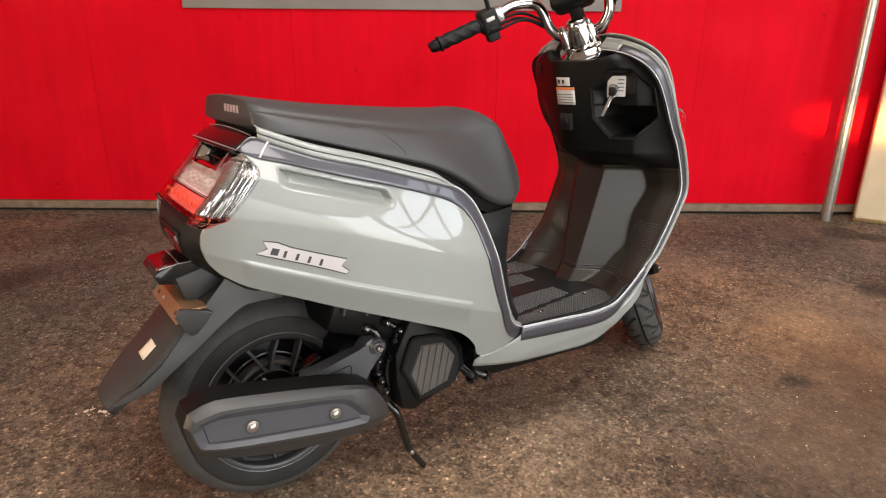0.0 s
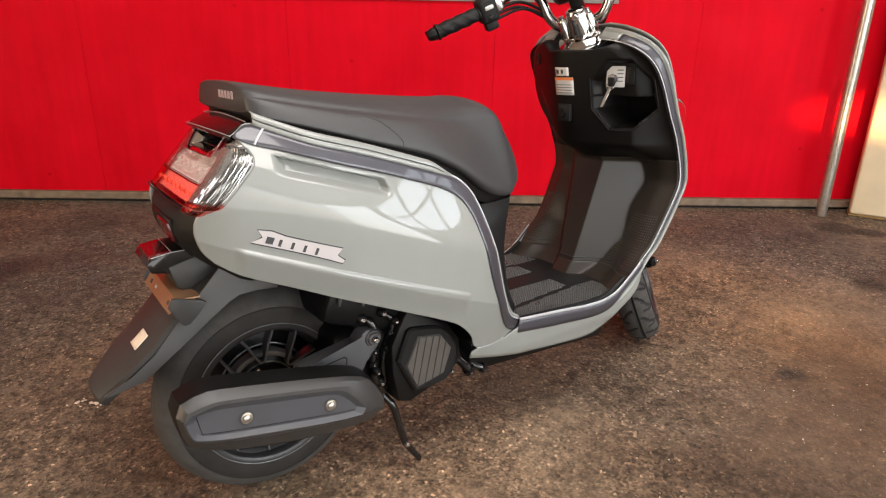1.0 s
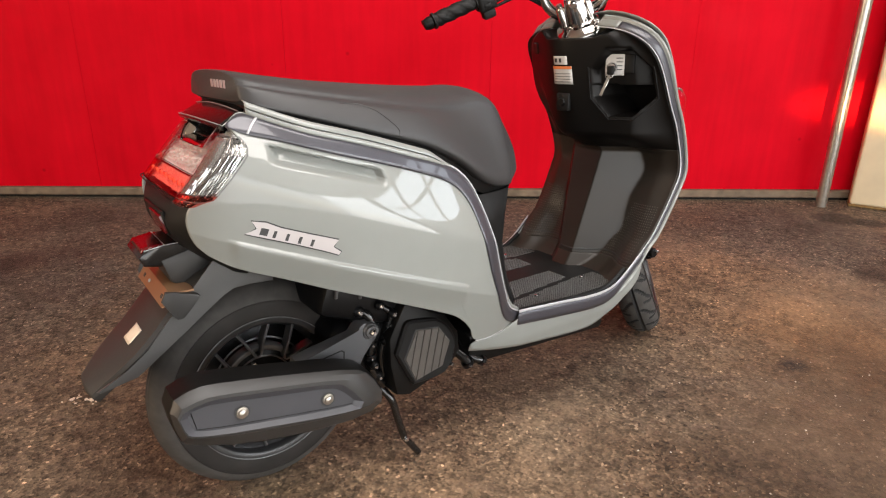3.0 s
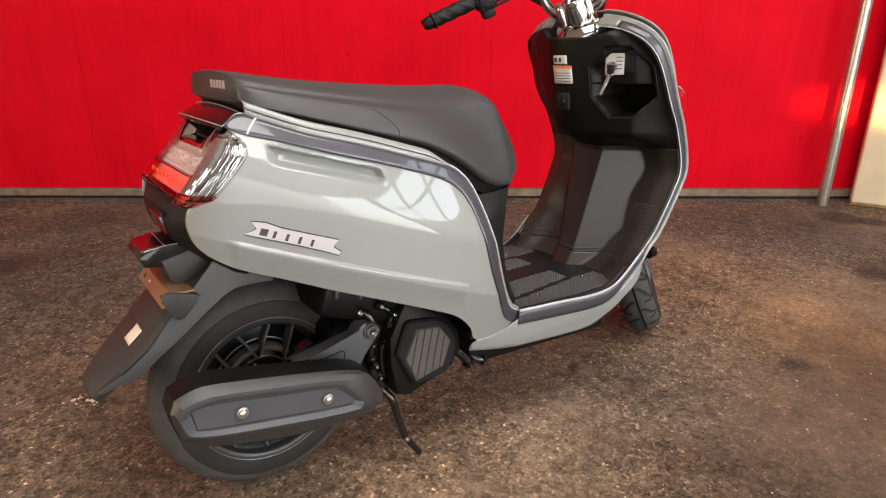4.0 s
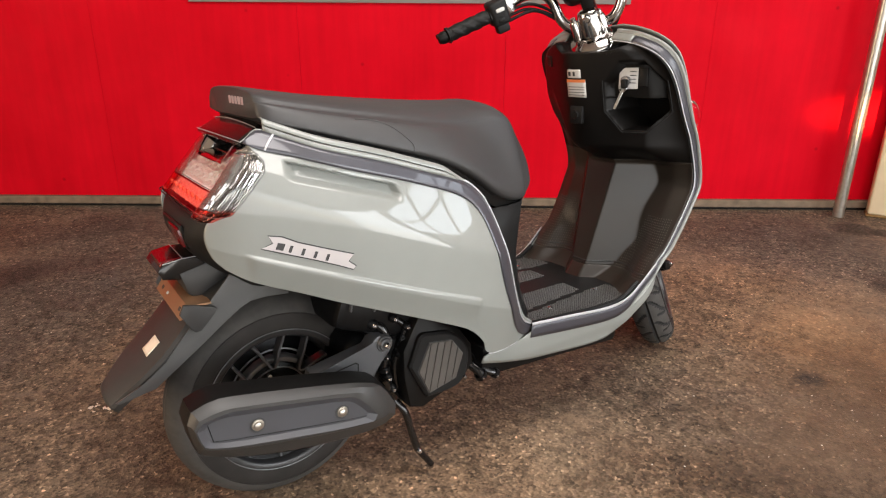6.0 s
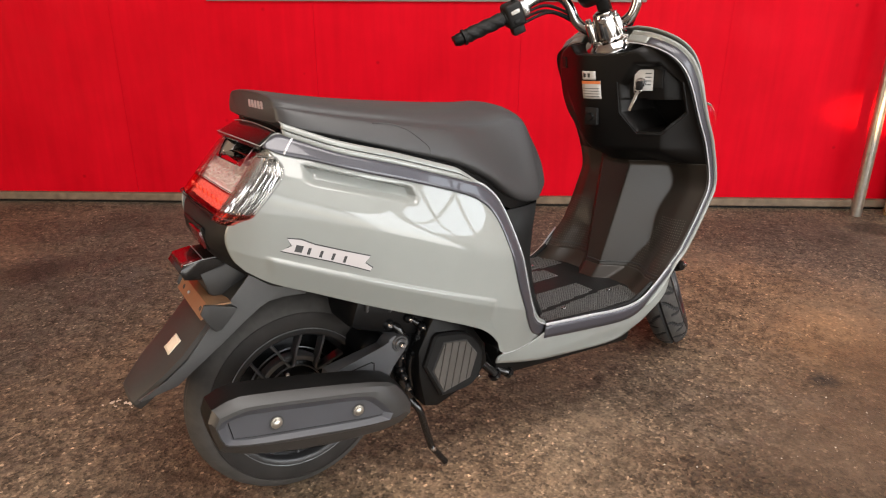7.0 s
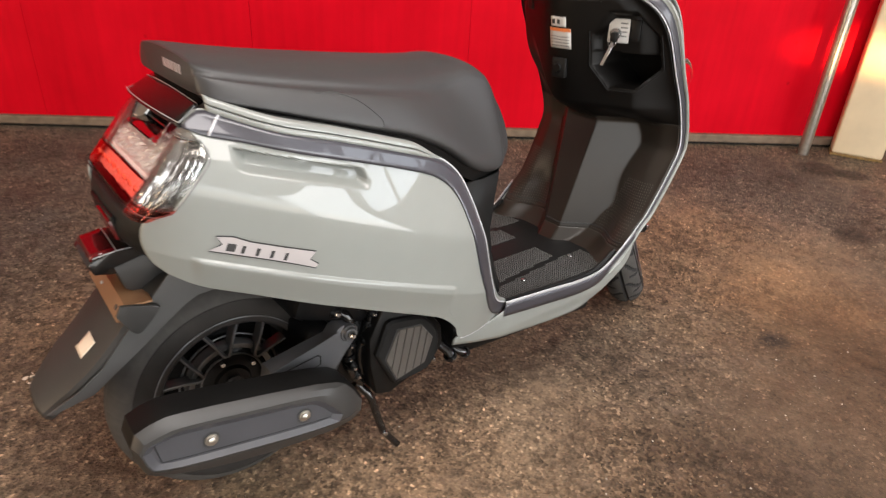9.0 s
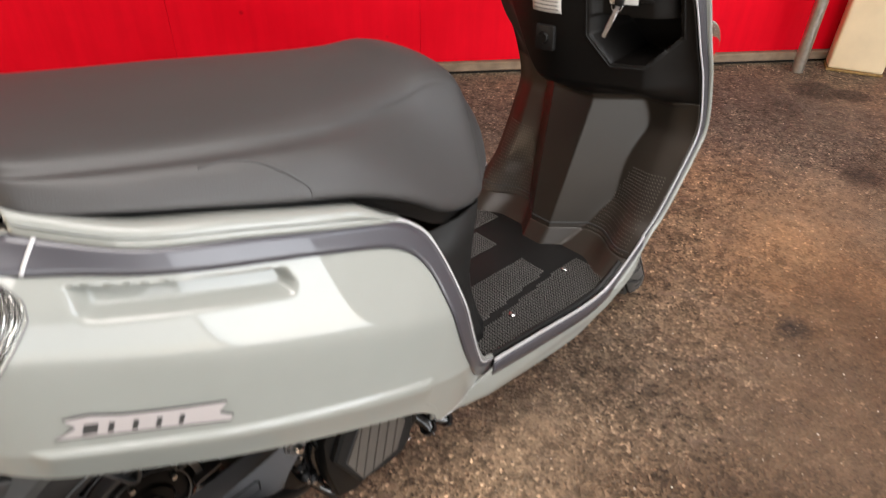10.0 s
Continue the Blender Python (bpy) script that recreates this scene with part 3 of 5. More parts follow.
for k in range(5):
    x, z = -0.0330 + 0.0175 * k, 0.5600 - 0.0068 * k
    w = 0.0105 if k == 0 else 0.0042
    slot = [(x, z), (x + w, z - 0.34 * w), (x + w - 0.0045, z - 0.34 * w - 0.0100), (x - 0.0045, z - 0.0100)]
    part("emblem_slot", decal(slot, 0.0038), INK, emblem)

# seat: stations of x, lowest and highest z, half width below and at the top edge, drop of that edge
SEAT_ST = [(-0.0220, 0.7344, 0.7789, 0.141, 0.1256, 0.010), (-0.0185, 0.7330, 0.7800, 0.147, 0.1300, 0.010), (0.0, 0.7237, 0.7780, 0.161, 0.1401, 0.012), (0.05, 0.7096, 0.7690, 0.173, 0.1444, 0.014), (0.12, 0.6882, 0.7580, 0.180, 0.1471, 0.016),
           (0.20, 0.6640, 0.7482, 0.187, 0.1471, 0.020), (0.28, 0.6385, 0.7401, 0.188, 0.1384, 0.026), (0.35, 0.6021, 0.7340, 0.184, 0.1214, 0.030), (0.41, 0.5600, 0.7300, 0.174, 0.1060, 0.030),
           (0.46, 0.5380, 0.7280, 0.158, 0.0972, 0.026), (0.505, 0.5300, 0.7095, 0.139, 0.0910, 0.022), (0.530, 0.5330, 0.6720, 0.118, 0.0853, 0.018), (0.560, 0.5480, 0.6330, 0.094, 0.0720, 0.014), (0.568, 0.562, 0.615, 0.078, 0.060, 0.010)]


def rounded(points, n=2):
    """A closed outline with its corners cut to soft curves."""
    p = np.array(points, float)
    for _ in range(n):
        q = np.roll(p, -1, 0)
        p = np.stack([0.75 * p + 0.25 * q, 0.25 * p + 0.75 * q], 1).reshape(-1, p.shape[1])
    return p


def seat_ring(x, lo, hi, w, wt, drop):
    h = hi - lo
    # the thigh hollow ahead of the cushion's side panel
    pinch = 0.014 * smooth01(x, 0.27, 0.38) * (1 - smooth01(x, 0.44, 0.54))
    half = [(0.80 * w, lo), (w, lo + 0.003), (w, lo + 0.18 * h), (0.55 * w + 0.45 * wt - pinch, lo + 0.57 * h), (wt + 0.004 - 0.4 * pinch, hi - drop - 0.010), (wt - 0.002, hi - drop), (0.84 * wt, hi - 0.5 * drop), (0.40 * wt, hi - 0.05 * drop)]
    ring = rounded(half + [(-y, z) for y, z in half[::-1]], 3)
    k = 1 - 0.15 * (1 - min(1, max(0, (x + 0.09) / 0.30)))
    return [(x, y * k if y > 0 else y, z) for y, z in ring]


st = spline(SEAT_ST, 120)
part("seat", grid([seat_ring(*s) for s in st], True, True), SEAT, scooter, "long black grained vinyl seat", 50)
ring_at_x = [seat_ring(*s_) for s_ in st]
seam = []
for k in range(30):
    u = k / 29
    want_x, want_z = 0.130 + 0.095 * math.sin(u * math.pi / 2), 0.7235 - 0.062 * (1 - math.cos(u * math.pi / 2))
    ring = min(ring_at_x, key=lambda r: abs(r[0][0] - want_x))
    seam.append(min((p for p in ring if p[1] < 0), key=lambda p: abs(p[2] - want_z) + (9 if p[1] > -0.12 else 0)))
part("seat_seam", tube(spline(seam[::4], 40), 0.0011, 6), SEAT, scooter, "curved welt in the seat cover")
badge = bmesh.new()
for k in range(5):
    add_box(badge, (0.0008, 0.0105 + 0.002 * (k % 2), 0.0125), pose(-0.0226, -0.012 - 0.0165 * k, 0.7590), 0.0003, 1)
part("seat_badge", badge, SILVER, scooter, "row of plain silver marks on the back of the seat")


def top_rail(side):
    """The pale double bead between seat and side panel."""
    base = spline([(-0.020, 0.7185)] + S_UP[2:7] + [(0.329, 0.5950)], 90)
    out = []
    for dz, dy in ((0.0, 0.0020), (0.003, 0.0042), (0.008, 0.0046), (0.0095, 0.0020), (0.0105, 0.0020), (0.012, 0.0052), (0.0165, 0.0048), (0.0195, 0.0010), (0.0200, -0.025)):
        row = []
        for i, (x, z) in enumerate(base):
            k = 1 - 0.75 * smooth01(x, 0.265, 0.325)
            row.append((x, side * (0.5 * half_width(x, z + dz * k) + 0.5 * half_width(x, z) + dy * (0.4 + 0.6 * k)), z + dz * k))
        out.append(row)
    return grid(out)


for side in (-1, 1):
    bm = tuck(top_rail(side))
    if side > 0:
        bmesh.ops.delete(bm, geom=[v for v in bm.verts if v.co.x < 0.05], context="VERTS")
    part("top_rail", bm, PAINT, scooter, "glossy light grey rail under the seat", 60, thick=0.002)
part("seat_base", grid([[(x, y, z) for y, z in ((-w * 0.90, lo + 0.010), (-w * 0.88, lo - 0.020), (w * 0.72, lo - 0.020), (w * 0.74, lo + 0.010))] for x, lo, hi, w, wt, dr in st[4:105]], True, True), BLACK, scooter, "black seat base")
part("under_seat", box((0.34, 0.24, 0.08), pose(0.24, 0, 0.620, 0, 15.5, 0), 0.02, 3), BLACK, scooter)
# black cover below the seat nose
cover = [[(x0 + dx, y, z) for y, dx in ((-0.152, -0.16), (-0.150, -0.07), (-0.138, -0.025), (-0.11, 0.0), (0, 0.008), (0.11, 0.0), (0.138, -0.025), (0.150, -0.07), (0.152, -0.16))]
         for x0, z in ((0.545, 0.262), (0.528, 0.30), (0.514, 0.35), (0.507, 0.41), (0.514, 0.47), (0.524, 0.53))]
part("front_cover", grid(cover), MAT_BLACK, scooter, "matt black cover under the seat nose", 60, thick=0.004)


# ---- wheels ----
def tyre_bm(R, half, groove):
    prof = []
    for a in np.linspace(-1, 1, 41):
        # crown, shoulders and sidewalls down to the bead
        ang = a * 2.25
        prof.append((R - half * 1.0 + half * 1.0 * math.cos(ang) if abs(ang) < 1.57 else R - half * 1.0 + half * 0.92 * math.cos(ang), half * math.sin(ang) if abs(ang) < 1.57 else math.copysign(half * (0.55 + 0.45 * math.sin(abs(ang))), ang)))
    n = 480
    rows = []
    for r, y in prof:
        row = []
        for k in range(n):
            u = 2 * math.pi * k / n
            d = groove(u, y / half) if r > R - half * 0.75 else 0
            row.append(((r - d) * math.cos(u), y, (r - d) * math.sin(u)))
        rows.append(row)
    return grid(rows, True)


def dust_and_shade(ob, R, half, deep):
    """Dust on the running surface, shade painted black into deep grooves, plain rubber on the sidewalls."""
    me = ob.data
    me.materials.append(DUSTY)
    me.materials.append(GROOVE_SHADE)
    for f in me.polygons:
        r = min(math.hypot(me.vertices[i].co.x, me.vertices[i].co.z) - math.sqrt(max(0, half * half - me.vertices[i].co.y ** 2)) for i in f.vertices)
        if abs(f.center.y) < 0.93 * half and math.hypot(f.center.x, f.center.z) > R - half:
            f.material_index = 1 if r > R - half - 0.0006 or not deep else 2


def groove(u, v):
    """Rear tread: short slanted grooves on the shoulders and a fine centre groove."""
    if abs(v) < 0.03:
        return 0.003
    w = (u / (2 * math.pi) * 34 + (0.5 if v > 0 else 0)) % 1.0
    line = 0.25 + 0.5 * (abs(v) - 0.3)
    return 0.0015 if abs(w - line) < 0.028 and 0.28 < abs(v) < 0.86 else 0.0


def curved_groove(u, v):
    """Front tread: a centre groove with curved grooves that sweep off it."""
    if abs(v) < 0.035:
        return 0.004
    w = (u / (2 * math.pi) * 19 + (0.5 if v > 0 else 0)) % 1.0
    line = 0.15 + 0.62 * abs(v) ** 1.6 - 0.10 * math.sin(abs(v) * 5)
    short = 0.62 + 0.30 * abs(v)
    return 0.004 if (abs(w - line) < 0.040 and 0.12 < abs(v) < 0.95) or (abs(w - short) < 0.034 and 0.45 < abs(v) < 0.85) else 0.0


def wheel(name, m, parent, label, tread):
    hub = part(name, tyre_bm(0.204, 0.046, tread), RUBBER, parent, label, 45)
    hub.matrix_local = m
    dust_and_shade(hub, 0.204, 0.046, tread is curved_groove)
    rim = lathe([(0.137, -0.036), (0.141, -0.038), (0.142, -0.034), (0.134, -0.030), (0.120, -0.018), (0.116, 0.0), (0.120, 0.018), (0.134, 0.030), (0.142, 0.034), (0.141, 0.038), (0.137, 0.036)], (0, 0, 0), 96)
    part("rim", rim, RIM, hub, "black cast rim", 40, thick=0.003)
    for r, y in ((0.1560, 0.0395), (0.1720, 0.0445)):
        part("sidewall_rib", tube([(r * math.cos(a), -y, r * math.sin(a)) for a in np.linspace(0, 2 * math.pi, 97)], 0.0010, 6), RUBBER, hub)
    part("rim_flange", lathe([(0.1275, -0.030), (0.1285, -0.0425), (0.1320, -0.0455), (0.1400, -0.0462), (0.1420, -0.0440)], (0, 0, 0), 96), RIM, hub, "black rim flange", 50)
    part("rim_edge", tube([(0.1412 * math.cos(a), -0.0460, 0.1412 * math.sin(a)) for a in np.linspace(0, 2 * math.pi, 97)], 0.0011, 6), GUNMETAL, hub, "thin bright rim edge")
    for k in range(7):
        c = math.radians(95.5 + 360 * k / 7)
        path = [(r * math.cos(c + a), r * math.sin(c + a)) for r, a in ((0.127, 0.262), (0.095, 0.185), (0.070, 0.112), (0.063, 0.060), (0.061, 0.0), (0.063, -0.060), (0.070, -0.112), (0.095, -0.185), (0.127, -0.262))]
        part("spoke", sweep(spline(path, 26), 0.0052, -0.030, -0.006, 0.0012), SPOKE, hub, "dark grey forked spoke")
    part("hub_drum", lathe([(0.0, -0.024), (0.03, -0.024), (0.034, -0.018), (0.062, -0.014), (0.070, -0.006), (0.072, 0.03), (0.0, 0.03)], (0, 0, 0), 48), ENGINE, hub)
    part("drum_ring", lathe([(0.066, -0.016), (0.070, -0.019), (0.076, -0.019), (0.079, -0.015), (0.079, 0.0)], (0, 0, 0), 64), GUNMETAL, hub)
    for r, y in ((0.088, -0.004), (0.056, -0.018)):
        part("brake_ring", tube([(r * math.cos(a), y, r * math.sin(a)) for a in np.linspace(0, 2 * math.pi, 73)], 0.0018, 8), GUNMETAL, hub, "machined grey ring")
    for k in range(5):
        a = 2 * math.pi * (k + 0.5) / 5
        part("drum_bolt", lathe([(0, -0.026), (0.004, -0.026), (0.0055, -0.022), (0.0055, -0.012)], (0.047 * math.cos(a), 0, 0.047 * math.sin(a)), 10), STEEL, hub)
    part("axle_nut", lathe([(0.0, -0.050), (0.008, -0.050), (0.010, -0.046), (0.010, -0.03), (0.018, -0.028), (0.02, -0.02)], (0, 0, 0), 6), RIM, hub)
    return hub


SPOKE = material("spoke_grey", (0.10, 0.10, 0.102), 0.33, 0.5, vary=0.15, big=0.03)


def sweep(path, width, y0, y1, edge):
    """A bar of flat section that follows a path in x and z, from y0 to y1, with its front edges eased."""
    p = np.array(path)
    t = np.gradient(p, axis=0)
    t /= np.linalg.norm(t, axis=1)[:, None]
    n = np.stack([-t[:, 1], t[:, 0]], 1) * width / 2
    rows_ = []
    for q, m in zip(p, n):
        e = m * (1 - 2 * edge / width)
        rows_.append([(q[0] + a[0], y, q[1] + a[1]) for a, y in ((m, y1), (m, y0 + edge), (e, y0), (-e, y0), (-m, y0 + edge), (-m, y1))])
    return grid(rows_, True, True)


# casing added as a black disc to darken the view between the spokes
part("crank_case", lathe([(0.0, 0.035), (0.10, 0.035), (0.118, 0.045), (0.125, 0.07), (0.120, 0.13), (0.0, 0.14)], (0, 0, 0.204), 40), ENGINE, scooter, "black drive casing beside the rear wheel")
# unseen black slab added to block light above the rear wheel
part("wheel_well_block", box((0.44, 0.34, 0.03), pose(0.12, 0, 0.462, 0, 23, 0), 0.006, 1), BLACK, scooter)
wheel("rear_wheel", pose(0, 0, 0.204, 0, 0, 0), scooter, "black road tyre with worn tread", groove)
RAKE = pose(0, 0, 0, 0, -27, 0) @ pose(0, 0, 0, 0, 0, 45) @ pose(0, 0, 0, 0, 27, 0)
FRONT_AXLE = pose(1.097, 0.038, 0.198) @ RAKE
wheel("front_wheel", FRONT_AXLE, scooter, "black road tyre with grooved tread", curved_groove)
fork = bmesh.new()
for y in (-0.062, 0.062):
    add_tube(fork, [FRONT_AXLE @ Vector((0, y, 0)), FRONT_AXLE @ Vector((-0.07, y * 0.9, 0.14)), FRONT_AXLE @ Vector((-0.13, y * 0.8, 0.27))], 0.015, 10)
part("fork", fork, BLACK, scooter, "black front fork")
peg = part("bumper_peg", lathe([(0, -0.020), (0.011, -0.020), (0.013, -0.017), (0.013, 0.03)], (0.992, -0.110, 0.287), 20), BLACK, scooter, "black round peg with a bright bolt")
part("peg_bolt", lathe([(0, -0.027), (0.004, -0.027), (0.006, -0.024), (0.006, -0.019)], (0.998, -0.110, 0.290), 12), STEEL, peg)

# ---- leg shield and footboard ----
EDGE = [(0.775, 0.190, 0.252), (0.815, 0.193, 0.283), (0.857, 0.195, 0.336), (0.892, 0.197, 0.372), (0.944, 0.203, 0.465), (0.962, 0.205, 0.520), (0.938, 0.206, 0.605),
        (0.905, 0.207, 0.668), (0.872, 0.203, 0.745), (0.848, 0.193, 0.786), (0.828, 0.168, 0.812), (0.814, 0.12, 0.829), (0.808, 0.07, 0.835)]
edge = spline(EDGE, 120)
_EZ = edge[:, 2]


def edge_at(z):
    return float(np.interp(z, _EZ, edge[:, 0])), float(np.interp(z, _EZ, edge[:, 1]))


def inner_x(y, z):
    """The black inner face of the leg shield, seen from the rider."""
    ex, w = edge_at(z)
    a = abs(y)
    base = ex - 0.004 - 0.012 * (1 - smooth01(a, w - 0.05, w)) + 0.042 * (1 - smooth01(z, 0.31, 0.46)) * (1 - smooth01(a, 0.10, w - 0.01))
    # tunnel round the steering column: a flat rear face and two slanted sides
    ry = 0.022 + max(0, z - 0.302) * 0.091
    tunnel = 0.807 + (z - 0.302) * 0.27 + 1.05 * max(0, a - ry)
    e = base - tunnel
    low = base - 0.5 * (e + math.sqrt(e * e + 0.004 ** 2))
    # upper box, nearer the rider
    high = min(ex - 0.010, 0.768 - 0.16 * (z - 0.72) + 0.52 * (math.sqrt(a * a + 0.0016) - 0.04))
    rim = smooth01(a, w - 0.055, w)
    high = high * (1 - rim) + (ex - 0.004) * rim
    u = smooth01(z, 0.548, 0.605 + 0.13 * smooth01(y, 0.0, 0.12))
    x = low * (1 - u) + high * u
    # open pocket beside the lock
    py, pz = y + 0.132, z - 0.716
    k = max(abs(py) / 0.055, abs(pz) / 0.076, (abs(py) / 0.055 + abs(pz) / 0.076) / 1.42)
    if k < 1.04:
        deep = 0.115 if pz < -0.004 else 0.022
        x = min(x + deep * (1 - smooth01(k, 0.88, 1.0)), max(x, ex + 0.006))
    return x


rows = []
for z in np.linspace(0.300, 0.8345, 180):
    w = edge_at(z)[1] - 0.0015
    row = []
    for y in np.linspace(-w, w, 220):
        # the top dips round the steering head
        q = z - 0.024 * (1 - smooth01(abs(y + 0.03), 0.055, 0.10)) * smooth01(z, 0.70, 0.8345)
        row.append((inner_x(y, q), y, q))
    rows.append(row)
part("upper_box", grid(rows[88:]), SHELL, scooter, "smooth black upper box with an open pocket", 50, thick=0.003)
part("box_top", grid([[(x + (0.915 - x) * u, y * (1 - 0.25 * u), z - 0.001 + 0.004 * math.sin(u * 3.1)) for x, y, z in rows[-1]] for u in np.linspace(0, 1, 8)]), SHELL, scooter, "smooth black top round the steering head", 50, thick=0.002)
part("leg_shield", grid(rows[:89]), LIT_SHELL, scooter, "black inner leg shield with a faceted tunnel, lightened", 50, thick=0.003)
low_rows = []
for z in np.linspace(0.262, 0.3008, 14):
    w = edge_at(z)[1] - 0.0015
    low_rows.append([(inner_x(y, z) - 0.002 + 0.018 * (0.297 - z) / 0.035 * -1, y, z) for y in np.linspace(-w, w, 80)])
part("toe_board", grid(low_rows), LIT_SHELL, scooter, "black lower toe panel", 50, thick=0.003)
part("pocket_rim", tube([(inner_x(y * 1.06 - 0.132, z * 1.06 + 0.716) - 0.002, y * 1.06 - 0.132, z * 1.06 + 0.716) for y, z in
                        np.vstack([np.linspace(p, q, 6) for p, q in zip([(-0.055, 0.032), (-0.055, -0.032), (-0.023, -0.076), (0.023, -0.076), (0.055, -0.032)], [(-0.055, -0.032), (-0.023, -0.076), (0.023, -0.076), (0.055, -0.032), (0.055, 0.032)])])[[k for k in range(30) if k % 6 or k == 0]]], 0.0022, 8), BLACK, scooter)


_S = np.linspace(0, 1, len(edge))
# how wide the edge is: slim beside the legs, broad over the shoulder
_BAND = np.interp(_S, [0, 0.45, 0.62, 0.80, 1.0], [1.0, 1.0, 1.25, 2.1, 2.4])


def edge_ribbon(f0, f1, k=2, end=1.0):
    """Strip along the shield's edge, from one distance forward of its rear line to another."""
    out = []
    for j in range(k + 1):
        f = f0 + (f1 - f0) * j / k
        row = []
        for (x, y, z), g, s in zip(edge, _BAND, _S):
            if s > end:
                break
            q = min(f, 0.0045) + max(0, f - 0.0045) * g
            row.append((x + q * (1 - 0.35 * max(0, (g - 1.2))), -(y + 0.10 * q), z + max(0, f - 0.002) * (g - 1)))
        out.append(row)
    return grid(out)


def shoulder_rows():
    rows_ = []
    for f in (0.0035, 0.0075, 0.0115, 0.0150):
        rows_.append([(x + (0.0045 + max(0, f - 0.0045) * g) * (1 - 0.35 * max(0, (g - 1.2))), -(y + 0.10 * f), z + max(0, f - 0.002) * (g - 1)) for (x, y, z), g in zip(edge, _BAND)])
    return rows_


both_sides("shield_pinstripe", lambda: edge_ribbon(-0.001, 0.0025), SILVER, "silver inner line", 0.002)
both_sides("shield_stripe", lambda: edge_ribbon(0.0025, 0.0135, 3, 0.94), STRIPE, "dark grey metallic stripe", 0.002)
both_sides("shield_shoulder", lambda: grid([r[int(0.94 * 120) - 1:] for r in ([(v[0], v[1], v[2]) for v in row] for row in shoulder_rows())]), PAINT, "light grey shoulder beside the steering head", 0.002)
both_sides("shield_edge", lambda: edge_ribbon(0.0135, 0.0195), PAINT, "light grey outer edge", 0.002)
both_sides("edge_bead", lambda: tube([(x + 0.0045 + 0.0125 * g * (1 - 0.35 * max(0, g - 1.2)), -(y + 0.003), z + 0.0145 * (g - 1)) for (x, y, z), g in zip(edge, _BAND)], 0.0036, 8), PAINT, "rounded light grey outer edge")
front = []
for f, i in ((0.0195, 0.001), (0.0230, 0.016), (0.040, 0.06), (0.058, 0.12), (0.068, 0.18)):
    front.append([(x + f + 0.012 * (g - 1), -max(0.0, y + 0.003 - i), z + 0.024 * (g - 1) - 0.03 * i * (g - 1)) for (x, y, z), g in zip(edge, _BAND)])
both_sides("front_cowl", lambda: grid(front), PAINT, "glossy light grey front cowl", 0.003)
sig = bmesh.new()
bmesh.ops.create_uvsphere(sig, u_segments=24, v_segments=14, radius=1, matrix=pose(0.936, -0.207, 0.675, 0, -20, 0) @ Matrix.Diagonal((0.014, 0.012, 0.030, 1)))
part("turn_signal", sig, CLEAR, scooter, "clear front turn signal lens")

# sill below the footboard
SILL_T = [(0.483, 0.279), (0.60, 0.266), (0.685, 0.258), (0.7486, 0.260), (0.794, 0.279), (0.858, 0.333)]
SILL_B = [(0.366, 0.222), (0.45, 0.2065), (0.60, 0.190), (0.697, 0.185), (0.748, 0.199), (0.79, 0.2225), (0.845, 0.268), (0.862, 0.324)]
SILL_R = [(0.483, 0.279), (0.478, 0.268), (0.42, 0.246), (0.374, 0.240), (0.366, 0.224)]
SILL_F = [(0.858, 0.333), (0.860, 0.329), (0.862, 0.324)]


def sill_y(x, z):
    return float(np.interp(x, [0.36, 0.48, 0.7, 0.80, 0.86], [0.180, 0.197, 0.195, 0.194, 0.197])) - 0.10 * max(0, 0.25 - z) - 0.004 * smooth01(0.225 - z, 0, 0.03)


sill_rows = coons(SILL_T, SILL_B, SILL_R, SILL_F, 60, 20)
both_sides("sill_panel", lambda: grid([[(x, -sill_y(x, z), z) for x, z in row] for row in sill_rows]), PAINT, "glossy light grey side sill", 0.003)
F_UP = [(0.480, 0.283), (0.60, 0.272), (0.685, 0.2635), (0.7486, 0.2654), (0.794, 0.2848), (0.857, 0.337)]
F_LO = [(0.476, 0.257), (0.60, 0.243), (0.705, 0.234), (0.76, 0.242), (0.8044, 0.2740), (0.862, 0.322)]


def sill_ribbon(a, b, off):
    p, q = spline(a, 50), spline(b, 50)
    return grid([[(*(p[i] * (1 - u) + q[i] * u)[:1], -(sill_y(*(p[i] * (1 - u) + q[i] * u)) + off), (p[i] * (1 - u) + q[i] * u)[1]) for i in range(50)] for u in (0, 0.33, 0.66, 1)])


both_sides("sill_stripe", lambda: sill_ribbon(F_UP, F_LO, 0.0022), STRIPE, "dark grey metallic stripe")
both_sides("sill_pinstripe", lambda: sill_ribbon([(x, z + 0.006) for x, z in F_UP], F_UP, 0.0026), SILVER, "thin silver line")
part("under_tray", box((0.40, 0.335, 0.07), pose(0.575, 0, 0.202, 0, 3.5, 0), 0.015, 2), BLACK, scooter)

# bevel highlight along the joint, added as a silver line
part("joint_highlight", tube([(x, -half_width(x, z) - 0.0008, z) for x, z in spline([(0.356, 0.2640), (0.400, 0.2570), (0.4465, 0.2535), (0.470, 0.2585), (0.480, 0.2680)], 24)], 0.0011, 6), SILVER, scooter, "bright line for the highlight on the joint above the sill")

